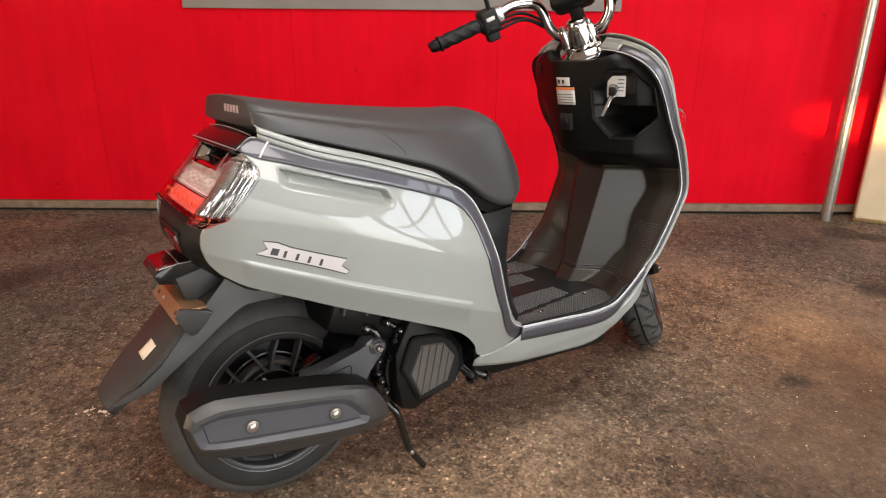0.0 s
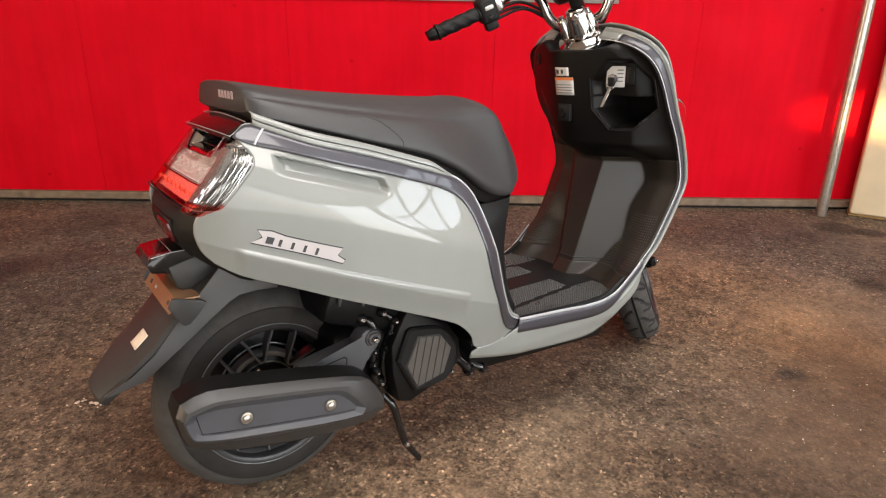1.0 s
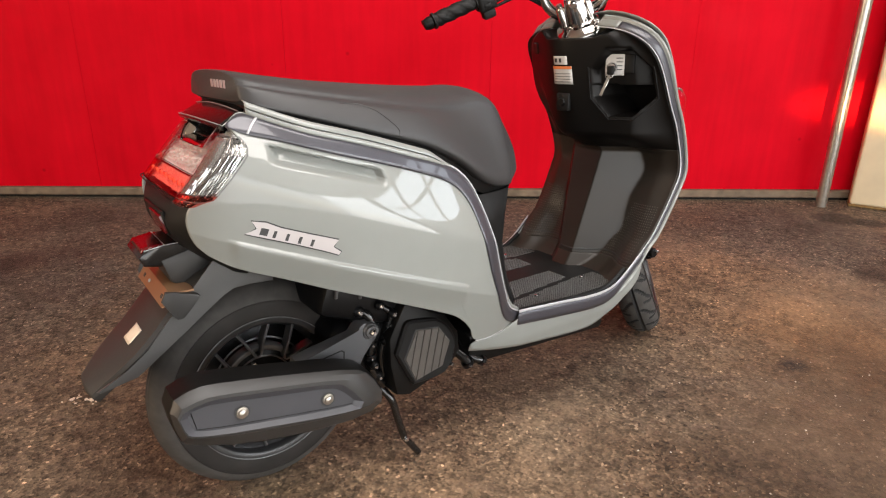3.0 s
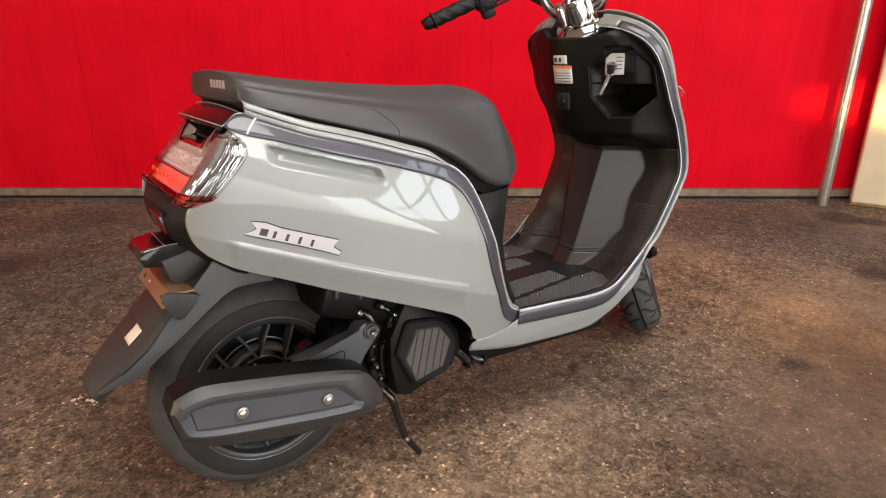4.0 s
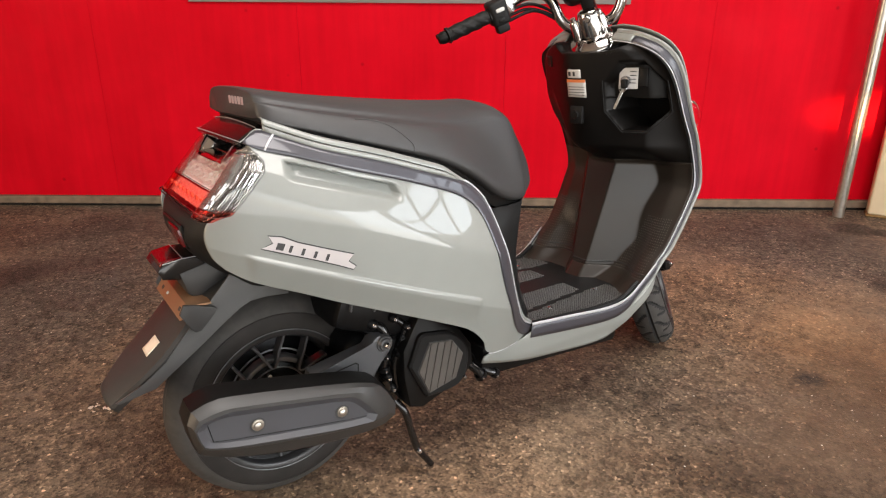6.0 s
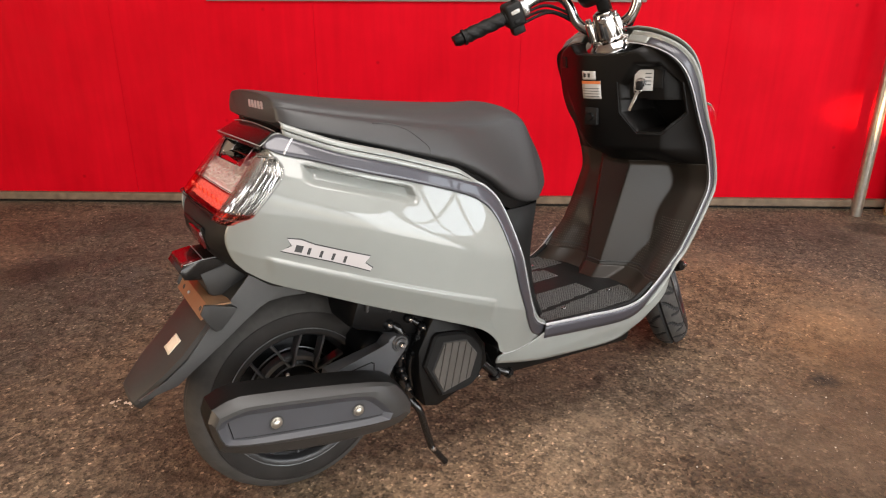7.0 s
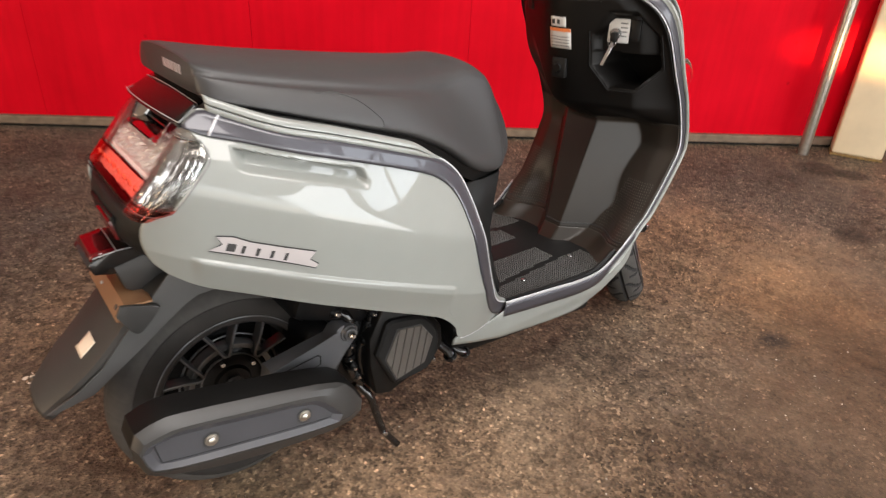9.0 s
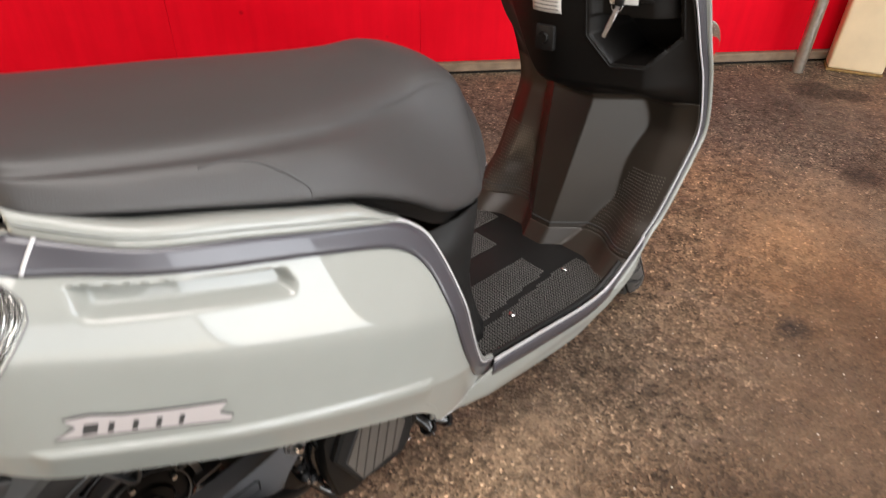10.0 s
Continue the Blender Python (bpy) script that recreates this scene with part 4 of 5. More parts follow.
# footboard with a studded mat
part("footboard", box((0.42, 0.372, 0.02), pose(0.635, 0, 0.262, 0, 0, 0), 0.006, 2), MAT_BLACK, scooter, "black footboard")
for y in (-0.186, 0.186):
    part("board_lip", tube([(x, y, z) for x, z in spline([(0.47, 0.290), (0.49, 0.281), (0.60, 0.273), (0.70, 0.267), (0.755, 0.271), (0.81, 0.300)], 30)], 0.0055, 8), MAT_BLACK, scooter)
verts, faces = [], []
for i in range(56):
    for j in range(-31, 32):
        x, y = 0.475 + i * 0.0058, j * 0.0058
        if abs(j) < 6 or (0.0 < (abs(y) - 0.105) * 1.0 + (x - 0.6) * 0.12 < 0.014) or x > 0.80 - 0.0 or (x > 0.72 and abs(y) < 0.10):
            continue
        k = len(verts)
        h = 0.0016
        verts += [(x - h, y - h, 0.272), (x + h, y - h, 0.272), (x + h, y + h, 0.272), (x - h, y + h, 0.272),
                  (x - h * .6, y - h * .6, 0.2742), (x + h * .6, y - h * .6, 0.2742), (x + h * .6, y + h * .6, 0.2742), (x - h * .6, y + h * .6, 0.2742)]
        faces += [(k + 4, k + 5, k + 6, k + 7)] + [(k + a, k + (a + 1) % 4, k + 4 + (a + 1) % 4, k + 4 + a) for a in range(4)]
me = bpy.data.meshes.new("mat_studs")
me.from_pydata(verts, [], faces)
me.materials.append(STUD)
mat_studs = new("mat_studs", me)
mat_studs.parent = scooter
tagged(mat_studs, "small square studs of the foot mat", kind="stuff")
verts, faces = [], []
for i in range(24):
    for j in range(-33, 34):
        z, y = 0.300 + i * 0.0056, j * 0.0056
        if inner_x(y, z) < edge_at(z)[0] - 0.012 + 0.030 * (1 - smooth01(z, 0.31, 0.40)) - 0.030 * smooth01(abs(y), 0.10, 0.16) or abs(y) < 0.075 + 0.35 * (z - 0.30) or abs(y) > edge_at(z)[1] - 0.012:
            continue
        k, h, x = len(verts), 0.0014, inner_x(y, z) - 0.0015
        verts += [(x, y - h, z - h), (x, y + h, z - h), (x, y + h, z + h), (x, y - h, z + h),
                  (x - 0.0012, y - h * .6, z - h * .6), (x - 0.0012, y + h * .6, z - h * .6), (x - 0.0012, y + h * .6, z + h * .6), (x - 0.0012, y - h * .6, z + h * .6)]
        faces += [(k + 4, k + 5, k + 6, k + 7)] + [(k + a, k + (a + 1) % 4, k + 4 + (a + 1) % 4, k + 4 + a) for a in range(4)]
me = bpy.data.meshes.new("toe_studs")
me.from_pydata(verts, [], faces)
me.materials.append(DARK_STUD)
toe_studs = new("toe_studs", me)
toe_studs.parent = scooter
tagged(toe_studs, "small moulded studs of the toe board", kind="stuff")
for x, y in ((0.589, -0.134), (0.752, -0.111), (0.560, 0.134), (0.713, 0.127)):
    part("mat_screw", lathe([(0, 0.2765), (0.004, 0.2765), (0.006, 0.275), (0.0062, 0.271)], (x, y, 0), 14, "Z"), STEEL, scooter, "bright steel screw")

part("toe_seam", tube([(inner_x(y, 0.3105 + 0.02 * max(0, y)) - 0.0012, y, 0.3105 + 0.02 * max(0, y)) for y in np.linspace(-0.188, 0.188, 90)], 0.0022, 6), INK, scooter)
# labels, socket and lock on the upper box
def on_box(y, z, off):
    return (inner_x(y, z) - off, y, z)


def sticker(name, y0, y1, z0, z1, off, mat, label=""):
    return part(name, grid([[on_box(y, z, off) for y in np.linspace(y0, y1, 6)] for z in np.linspace(z0, z1, 6)]), mat, scooter, label, 60, thick=0.0006)


sticker("small_label", 0.010, -0.028, 0.755, 0.774, 0.0022, WHITE, "small white label with a dark mark")
part("label_mark", grid([[on_box(y, z, 0.0030) for y in (0.006, -0.014)] for z in (0.760, 0.769)]), INK, scooter)
sticker("warning_label", 0.014, -0.038, 0.712, 0.752, 0.0022, WHITE, "white warning label with an orange head")
part("label_head", grid([[on_box(y, z, 0.0030) for y in np.linspace(0.014, -0.038, 6)] for z in (0.7455, 0.752)]), ORANGE, scooter)
for k in range(4):
    part("label_line", grid([[on_box(y, z, 0.0030) for y in np.linspace(0.010, -0.034, 6)] for z in (0.7165 + 0.006 * k, 0.7180 + 0.006 * k)]), DARK_GREY, scooter)
sticker("box_lid", 0.128, 0.092, 0.778, 0.804, 0.003, MAT_BLACK, "small black lid")
sock = on_box(-0.012, 0.672, 0.004)
part("socket_cover", box((0.012, 0.034, 0.040), pose(*sock, 0, 0, 10), 0.003, 2), MAT_BLACK, scooter)
part("socket_cap", lathe([(0, -0.004), (0.008, -0.004), (0.010, 0.0), (0.010, 0.006)], (0, 0, 0), 20), BLACK, scooter).matrix_local = pose(sock[0] - 0.006, sock[1], sock[2], 0, 0, -80)
LOCK = pose(inner_x(-0.118, 0.750) - 0.006, -0.116, 0.754, 0, 4, 26)
lock = part("lock_plate", box((0.006, 0.042, 0.046), Matrix(), 0.002, 2), WHITE, scooter, "white lock plate with small print")
lock.matrix_local = LOCK
for k in range(4):
    part("plate_line", box((0.001, 0.014, 0.002), pose(-0.0035, -0.010, 0.014 - 0.008 * k)), INK, lock)
part("lock_barrel", lathe([(0, -0.012), (0.009, -0.012), (0.011, -0.009), (0.011, 0.0)], (0, 0, 0), 24), STEEL, lock).matrix_local = pose(-0.003, 0.004, -0.006, 0, 0, -90)
part("side_switch", box((0.008, 0.020, 0.040), pose(0, -0.033, 0.002), 0.002, 2), BLACK, lock)
key = part("key", box((0.016, 0.014, 0.020), pose(-0.018, 0.004, -0.012, 0, 0, 0), 0.004, 2), BLACK, scooter, "ignition key with a black head hanging from the lock")
key.matrix_local = LOCK
part("spare_key", box((0.0016, 0.007, 0.048), pose(-0.026, 0.012, -0.044, 18, 12, 0), 0.0005, 1), STEEL, key, "bright key blade")
part("key_ring", tube([(-0.022 + 0.002 * math.sin(a), 0.006 + 0.008 * math.cos(a), -0.022 + 0.008 * math.sin(a)) for a in np.linspace(0, 2 * math.pi, 17)], 0.0008, 6), STEEL, key)

# ---- handlebar ----
STEER = pose(0.842, 0, 0.845, 0, -27, 0) @ pose(0, 0, 0, 0, 0, 38)
BAR = [(0.007, 0.002, 0.024), (0.008, 0.045, 0.030), (0.017, 0.070, 0.058), (0.026, 0.078, 0.100), (0.020, 0.092, 0.128), (-0.010, 0.128, 0.148), (-0.050, 0.166, 0.150), (-0.084, 0.204, 0.150)]
bar = part("handlebar", tube(spline(BAR, 60), 0.0122, 16), CHROME, scooter, "chromed raised handlebar")
bar.matrix_local = STEER
right_bar = part("bar_end", mirrored(tube(spline(BAR, 60), 0.0122, 16)), CHROME, bar)


def grip_set(parent, side):
    a, b = Vector((-0.080, 0.198, 0.150)), Vector((-0.152, 0.309, 0.158))
    d = b - a
    q = d.to_track_quat("Y", "Z").to_matrix().to_4x4()
    m = Matrix.Translation(a) @ q

    def place(bm):
        bmesh.ops.transform(bm, matrix=m, verts=bm.verts)
        return bm if side > 0 else mirrored(bm)
    rows_ = []
    for v in np.linspace(0, 0.106, 70):
        row = []
        for u in np.linspace(0, 2 * math.pi, 48, endpoint=False):
            rib = math.sin(3 * u + v * 210) > 0.25 and 0.010 < v < 0.094
            r = 0.0150 + (0.0014 if rib else 0.0) + (0.0030 if v > 0.100 or v < 0.004 else 0.0)
            row.append((r * math.cos(u), float(v), r * math.sin(u)))
        rows_.append(row)
    part("grip", place(grid(rows_, True, True)), MAT_BLACK, parent, "black rubber grip with slanted ribs")
    part("bar_weight", place(lathe([(0.011, 0.106), (0.014, 0.109), (0.014, 0.118), (0.010, 0.128), (0.0, 0.129)], (0, 0, 0), 24)), BLACK, parent)
    s = part("switch_box", place(box((0.044, 0.042, 0.054), pose(0, -0.020, 0.000), 0.008, 3)), MAT_BLACK, parent, "black switch box")
    part("switch", place(box((0.008, 0.020, 0.008), pose(-0.023, -0.020, 0.008), 0.002, 2)), WHITE, s)
    part("button", place(box((0.008, 0.016, 0.012), pose(-0.020, -0.018, -0.014), 0.003, 2)), BLACK, s)
    part("switch_foot", place(box((0.026, 0.030, 0.022), pose(-0.002, -0.020, -0.034), 0.005, 2)), MAT_BLACK, s)
    part("lever_clamp", place(box((0.030, 0.022, 0.036), pose(0.004, -0.048, 0.004), 0.006, 2)), STEEL, parent, "bright lever clamp")
    part("brake_lever", place(tube(spline([(0.03, -0.05, 0.0), (0.055, -0.02, -0.004), (0.055, 0.05, -0.006), (0.045, 0.12, -0.004)], 20), [0.006] * 20, 8)), BLACK, parent)
    part("mirror_stem", place(tube(spline([(0.0, -0.03, 0.025), (0.0, -0.03, 0.06), (0.002, -0.02, 0.16)], 16), 0.0055, 8)), BLACK, parent)


grip_set(bar, 1)
grip_set(bar, -1)
for y in (-0.034, 0.034):
    c = part("bar_clamp", lathe([(0.020, -0.012), (0.015, 0.000), (0.011, 0.018), (0.0105, 0.050), (0.008, 0.054), (0.0, 0.055)], (-0.010, 0.010 + y * 0.88, 0), 20, "Z"), CHROME, bar)
    part("clamp_bolt", lathe([(0, 0.050), (0.005, 0.050), (0.0065, 0.046), (0.0065, 0.062), (0.0, 0.063)], (-0.010, 0.010 + y * 0.88, 0), 12, "Z"), STEEL, c)
part("head_cover", lathe([(0.072, -0.075), (0.071, -0.024), (0.068, -0.018), (0.0, -0.016)], (0.002, 0.010, 0), 48, "Z"), SHELL, bar, "black cover round the steering head", 50)
dish = lathe([(0.064, -0.030), (0.0665, -0.014), (0.0665, -0.010), (0.0635, -0.006), (0.058, 0.001), (0.046, 0.008), (0.034, 0.012)], (-0.002, 0.012, 0), 64, "Z")
part("stem_dish", dish, CHROME, bar, "chromed dish over the steering head", 50)
stem = lathe([(0.044, -0.020), (0.041, 0.006), (0.036, 0.030), (0.032, 0.056), (0.028, 0.066), (0.020, 0.070), (0.0, 0.071)], (0, 0, 0), 32, "Z")
bmesh.ops.scale(stem, vec=(0.72, 0.78, 1.0), verts=stem.verts)
bmesh.ops.translate(stem, vec=(-0.006, 0.006, 0), verts=stem.verts)
part("stem_cover", stem, CHROME, bar, "chromed tapered stem cover", 50)
part("stem_bolt", lathe([(0, -0.008), (0.006, -0.008), (0.009, -0.004), (0.009, 0.010)], (0, 0, 0), 14), STEEL, bar).matrix_local = pose(-0.028, 0.006, 0.056, 0, 0, -90)
part("stem_slot", box((0.004, 0.007, 0.030), pose(-0.0318, 0.006, 0.026, 0, 8, 0), 0.0015, 1), INK, bar)
for side in (-1, 1):
    part("stem_rib", tube([(-0.020, 0.006 + side * 0.028, -0.012), (-0.018, 0.006 + side * 0.024, 0.020), (-0.014, 0.006 + side * 0.020, 0.052)], 0.005, 10), CHROME, bar)
meter = part("meter", box((0.060, 0.100, 0.062), pose(0.012, 0.0, 0.118, 0, 40, 0), 0.018, 4), BLACK, bar, "black instrument housing")
part("meter_bracket", box((0.03, 0.03, 0.05), pose(0.010, 0, 0.074), 0.006, 2), BLACK, bar)
for k, (dy, dz) in enumerate(((0, 0), (0.006, -0.010), (-0.004, -0.018))):
    for side in (1, -1):
        part("cable", tube([(x, side * y, z) for x, y, z in spline([(-0.060, 0.172 + dy, 0.138 + dz), (-0.01, 0.12 + dy, 0.126 + dz), (0.024, 0.078, 0.075 + dz), (0.038, 0.05, 0.030 + dz), (0.045, 0.03, -0.01)], 24)], 0.0035, 8), BLACK, bar)

# ---- tail: lamp, fender, plate bracket ----
def tail_plan(z, out=0.0, n=81, wide=1.0):
    """A row across the back of the tail at height z: flat behind, with a corner and a short return at each side."""
    xs = -0.039 + 0.857 * (z - 0.681)
    w = float(np.interp(z, [0.50, 0.572, 0.604, 0.65, 0.681, 0.70, 0.73], [0.135, 0.184, 0.192, 0.189, 0.180, 0.166, 0.125])) * wide + out
    half = [(xs - 0.016 - out, 0.0), (xs - 0.016 - out, 0.5 * w), (xs - 0.014 - out, 0.82 * w), (xs - 0.009 - 0.6 * out, 0.95 * w), (xs + 0.006, w)]
    pts = [(x, y) for x, y in half[::-1]] + [(x, -y) for x, y in half[1:]]
    return [(x, y, z) for x, y in spline(pts, n)]


_RZ, _RX = [p[1] for p in REAR][::-1], [p[0] for p in REAR][::-1]


def signal_row(z, out=0.0, ribs=0.0, n=73):
    """A row round the corner of the tail, from the flat back to the edge of the side panel."""
    xs = -0.039 + 0.857 * (z - 0.681)
    xr = float(np.interp(z, _RZ, _RX))
    x0, y0, x1, y1 = xs - 0.0205, 0.126, xr + 0.003, half_width(xr, z) + 0.0015
    row = []
    for v in np.linspace(0, 1, n):
        k = v * math.pi / 2
        r = out - ribs * abs(math.sin(v * math.pi * 13))
        row.append((x0 + (x1 - x0) * (1 - math.cos(k) ** 0.8) - r * math.cos(k), -(y0 + (y1 - y0) * math.sin(k) ** 0.85 + r * math.sin(k)), z))
    return row


HOLLOW_Y, HOLLOW_Z = 0.080, 0.665


def in_hollow(y, z):
    """Inside the hand hollow that is cut into the top of the tail lamp."""
    return abs(y) / HOLLOW_Y < 1 and z > HOLLOW_Z + 0.020 * max(0, (abs(y) / HOLLOW_Y - 0.55) / 0.45) ** 2


def without_hollow(bm):
    bmesh.ops.delete(bm, geom=[f for f in bm.faces if in_hollow(f.calc_center_median().y, f.calc_center_median().z)], context="FACES")
    return bm


part("tail_deck", grid([[(x - 0.012 * (1 - (y / w) ** 2) * back, y, z + 0.006 * (1 - (y / w) ** 2)) for y in np.linspace(-w, w, 25)] for x, z, w, back in ((-0.045, 0.6950, 0.127, 1.0), (-0.048, 0.6985, 0.128, 1.0), (-0.046, 0.7010, 0.127, 1.0), (-0.016, 0.7185, 0.117, 0.3), (0.010, 0.7290, 0.112, 0))]), GLOSS, scooter, "glossy black deck behind the seat", 30, thick=0.003)
for x, z, w, back in ((-0.048, 0.7012, 0.128, 1.0), (-0.017, 0.7190, 0.117, 0.3)):
    part("deck_line", tube([(x - 0.001 - 0.012 * (1 - (y / w) ** 2) * back, y, z + 0.0015 + 0.006 * (1 - (y / w) ** 2)) for y in np.linspace(-w, w, 25)], 0.0006, 6), SILVER, scooter, "thin bright line across the deck")
for s in (-1, 1):
    part("deck_line", tube([(-0.048, s * 0.128, 0.7012), (-0.032, s * 0.1225, 0.7100), (-0.017, s * 0.117, 0.7190)], 0.0006, 6), SILVER, scooter)
part("tail_lamp", without_hollow(grid([tail_plan(z, 0.0, 161, 0.80) for z in np.linspace(0.698, 0.631, 40)])), CLEAR, scooter, "clear tail lamp lens over a faceted reflector", thick=0.002)
part("stop_lamp", grid([tail_plan(z, 0.0, 81, 0.80) for z in np.linspace(0.6305, 0.598, 10)]), RED_CLEAR, scooter, "red stop lamp lens", thick=0.002)
part("stop_lamp_side", grid([signal_row(z, 0.0024) for z in np.linspace(0.612, 0.597, 6)]), RED_CLEAR, scooter, "red end of the stop lamp below the turn signal", thick=0.0012)
part("lens_rim", tube([(x - 0.001, y, z - 0.001) for x, y, z in tail_plan(0.597, 0.0, 81, 0.90)], 0.0012, 8), BLACK, scooter)
bowl = []
for z in np.linspace(0.700, HOLLOW_Z - 0.001, 30):
    row = []
    for y in np.linspace(-HOLLOW_Y - 0.001, HOLLOW_Y + 0.001, 61):
        edge_d = min(1 - abs(y) / HOLLOW_Y, (z - HOLLOW_Z) / 0.030)
        row.append((-0.053 + 0.857 * (z - 0.681) + 0.052 * smooth01(edge_d, 0.02, 0.62), y, z))
    bowl.append(row)
for name, mat, deep, text in (("hollow_wall", REFLECTOR, False, "bright wall of the hand hollow"), ("hand_hollow", GLOSS, True, "black hand hollow under the tail deck")):
    bm = grid(bowl)
    cut = [f for f in bm.faces if (f.calc_center_median().x - (-0.053 + 0.857 * (f.calc_center_median().z - 0.681)) > 0.016) != deep]
    bmesh.ops.delete(bm, geom=cut, context="FACES")
    part(name, bm, mat, scooter, text, 50, thick=0.001)
refl = []
for j, z in enumerate(np.linspace(0.697, 0.600, 56)):
    row = tail_plan(z, -0.012, 161, 0.80)
    new_row = []
    for k, (px, py, pz) in enumerate(row):
        corner = abs(py) > 0.5
        bumpy = 0.0030 * math.sin(py * 520 + pz * 120) if corner else (0.0055 if pz > 0.632 else 0.0014) * math.sin(k * 0.62 + 0.8 * math.sin(j * 0.9)) * math.sin(j * 0.75 + math.sin(k * 0.31))
        new_row.append((px + bumpy + (0.006 if 0.650 < pz and not corner else 0.0), py, pz))
    refl.append(new_row)
part("lamp_reflector", without_hollow(grid(refl[:40])), LAMP_GREY, scooter, "faceted bright reflector", 12)
part("stop_reflector", grid(refl[39:]), INNER, scooter, "pale reflector behind the stop lamp", 12)
for k in range(9):
    part("lamp_diode", box((0.004, 0.009, 0.008), pose(-0.039 + 0.857 * (0.612 - 0.681) - 0.008, -0.120 + 0.030 * k, 0.612), 0.001, 1), GLINT, scooter)
for s in (-1, 1):
    zs = np.linspace(0.688, 0.598, 28)
    for name, rows_, mat, text, sm, th in (("signal_reflector", [[(x + 0.0010 * math.sin(z * 300 + y * 260) * math.sin(z * 170), y, z) for x, y, z in signal_row(z, -0.001, 0.0050)] for z in zs], REFLECTOR, "bright ribbed turn signal reflector", 20, 0.0),
                                           ("corner_lens", [signal_row(z, 0.0022) for z in zs], CLEAR, "clear turn signal lens", 60, 0.0012)):
        bm = grid(rows_)
        if s > 0:
            bmesh.ops.translate(tuck(mirrored(bm)), vec=(0.012, -0.006, 0), verts=bm.verts)
        part(name, bm, mat, scooter, text, sm, thick=th)
    loop = signal_row(0.690, 0.0015) + [signal_row(z, 0.0015)[-1] for z in zs[1:-1]] + signal_row(0.604, 0.0015)[::-1] + [signal_row(z, 0.0015)[0] for z in zs[::-1]]
    if s < 0:
        part("corner_edge", tube(loop, 0.0008, 6), GUNMETAL, scooter)
UNDER = [(0.596, -0.127, 0.178), (0.575, -0.137, 0.166), (0.55, -0.140, 0.150), (0.52, -0.124, 0.132), (0.49, -0.095, 0.118), (0.46, -0.06, 0.11)]
part("tail_under", grid([[(x + 0.030 * abs(s) ** 3, s * w, z) for s in np.linspace(-1, 1, 25)] for z, x, w in spline(UNDER, 14)]), MAT_BLACK, scooter, "black lower tail", thick=0.003)
part("rear_reflector", box((0.010, 0.074, 0.032), pose(-0.1385, -0.034, 0.553, 0, -12, 0), 0.003, 2), DEEP_RED, scooter, "small red reflector")
# black slab in place of the hollow round the reflector, shade as colour
part("recess_shade", box((0.006, 0.130, 0.040), pose(-0.1365, -0.012, 0.555, 0, -12, 0), 0.002, 1), BLACK, scooter)
lamp_o = [(-0.181, 0.498), (-0.172, 0.509), (-0.141, 0.5135), (-0.098, 0.5135), (-0.098, 0.4820), (-0.150, 0.4780), (-0.174, 0.4830)]
lamp = part("plate_lamp", prism(lamp_o, -0.049, 0.049, 0.004, 2), GLOSS, scooter, "glossy black plate lamp with a red top")
part("lamp_top", grid([[(x, y, z) for y in np.linspace(-0.046, 0.046, 7)] for x, z in ((-0.1755, 0.5055), (-0.1715, 0.5105), (-0.142, 0.5150))]), DEEP_RED, lamp, "dark red lens", thick=0.001)
part("lamp_edge", tube([(-0.1405, y, 0.5145) for y in (-0.048, 0.048)], 0.0009, 6), SILVER, lamp)
part("lamp_edge", tube([(-0.172, -0.0485, 0.5095), (-0.141, -0.0485, 0.5140), (-0.118, -0.0485, 0.5140)], 0.0008, 6), SILVER, lamp)
part("lamp_arm", prism([(-0.150, 0.490), (-0.090, 0.505), (-0.030, 0.500), (-0.060, 0.440), (-0.120, 0.435), (-0.140, 0.452)], -0.052, 0.052, 0.006, 2), FENDER, lamp, "matt dark grey lamp arm")
bracket = part("plate_bracket", prism([(-0.1545, 0.4455), (-0.1520, 0.4480), (-0.1150, 0.4470), (-0.1150, 0.4440), (-0.1500, 0.4440), (-0.1640, 0.4260), (-0.1670, 0.4270)], -0.094, 0.090, 0.0), WARM_LIT_STEEL, scooter, "brown steel number plate bracket, warm light in its colour")
for a, b in ((-0.100, -0.094), (0.090, 0.096)):
    part("bracket_side", prism([(-0.1665, 0.4370), (-0.1587, 0.4520), (-0.1495, 0.4500), (-0.1130, 0.4403), (-0.1072, 0.4348), (-0.1191, 0.4217), (-0.1370, 0.4031), (-0.1461, 0.4026), (-0.1531, 0.4106)], a, b, 0.002, 2), FENDER, bracket)
for y in (-0.068, 0.060):
    part("bracket_hole", box((0.004, 0.013, 0.010), pose(-0.1590, y, 0.4365, 0, -57, 0) @ pose(0, 0, 0, 0, 90, 0), 0.002, 1), INK, bracket)
part("bracket_rivet", lathe([(0, -0.004), (0.003, -0.003), (0.0045, 0)], (0, 0, 0), 10), SILVER, bracket).matrix_local = pose(-0.1585, 0.022, 0.4370, 0, 0, -90)
FEN = spline([(-0.060, 0.472, 0.082), (-0.110, 0.448, 0.082), (-0.150, 0.417, 0.082), (-0.175, 0.391, 0.082), (-0.208, 0.358, 0.080), (-0.240, 0.331, 0.074), (-0.262, 0.312, 0.064), (-0.285, 0.290, 0.052)], 48)
fender_rows = []
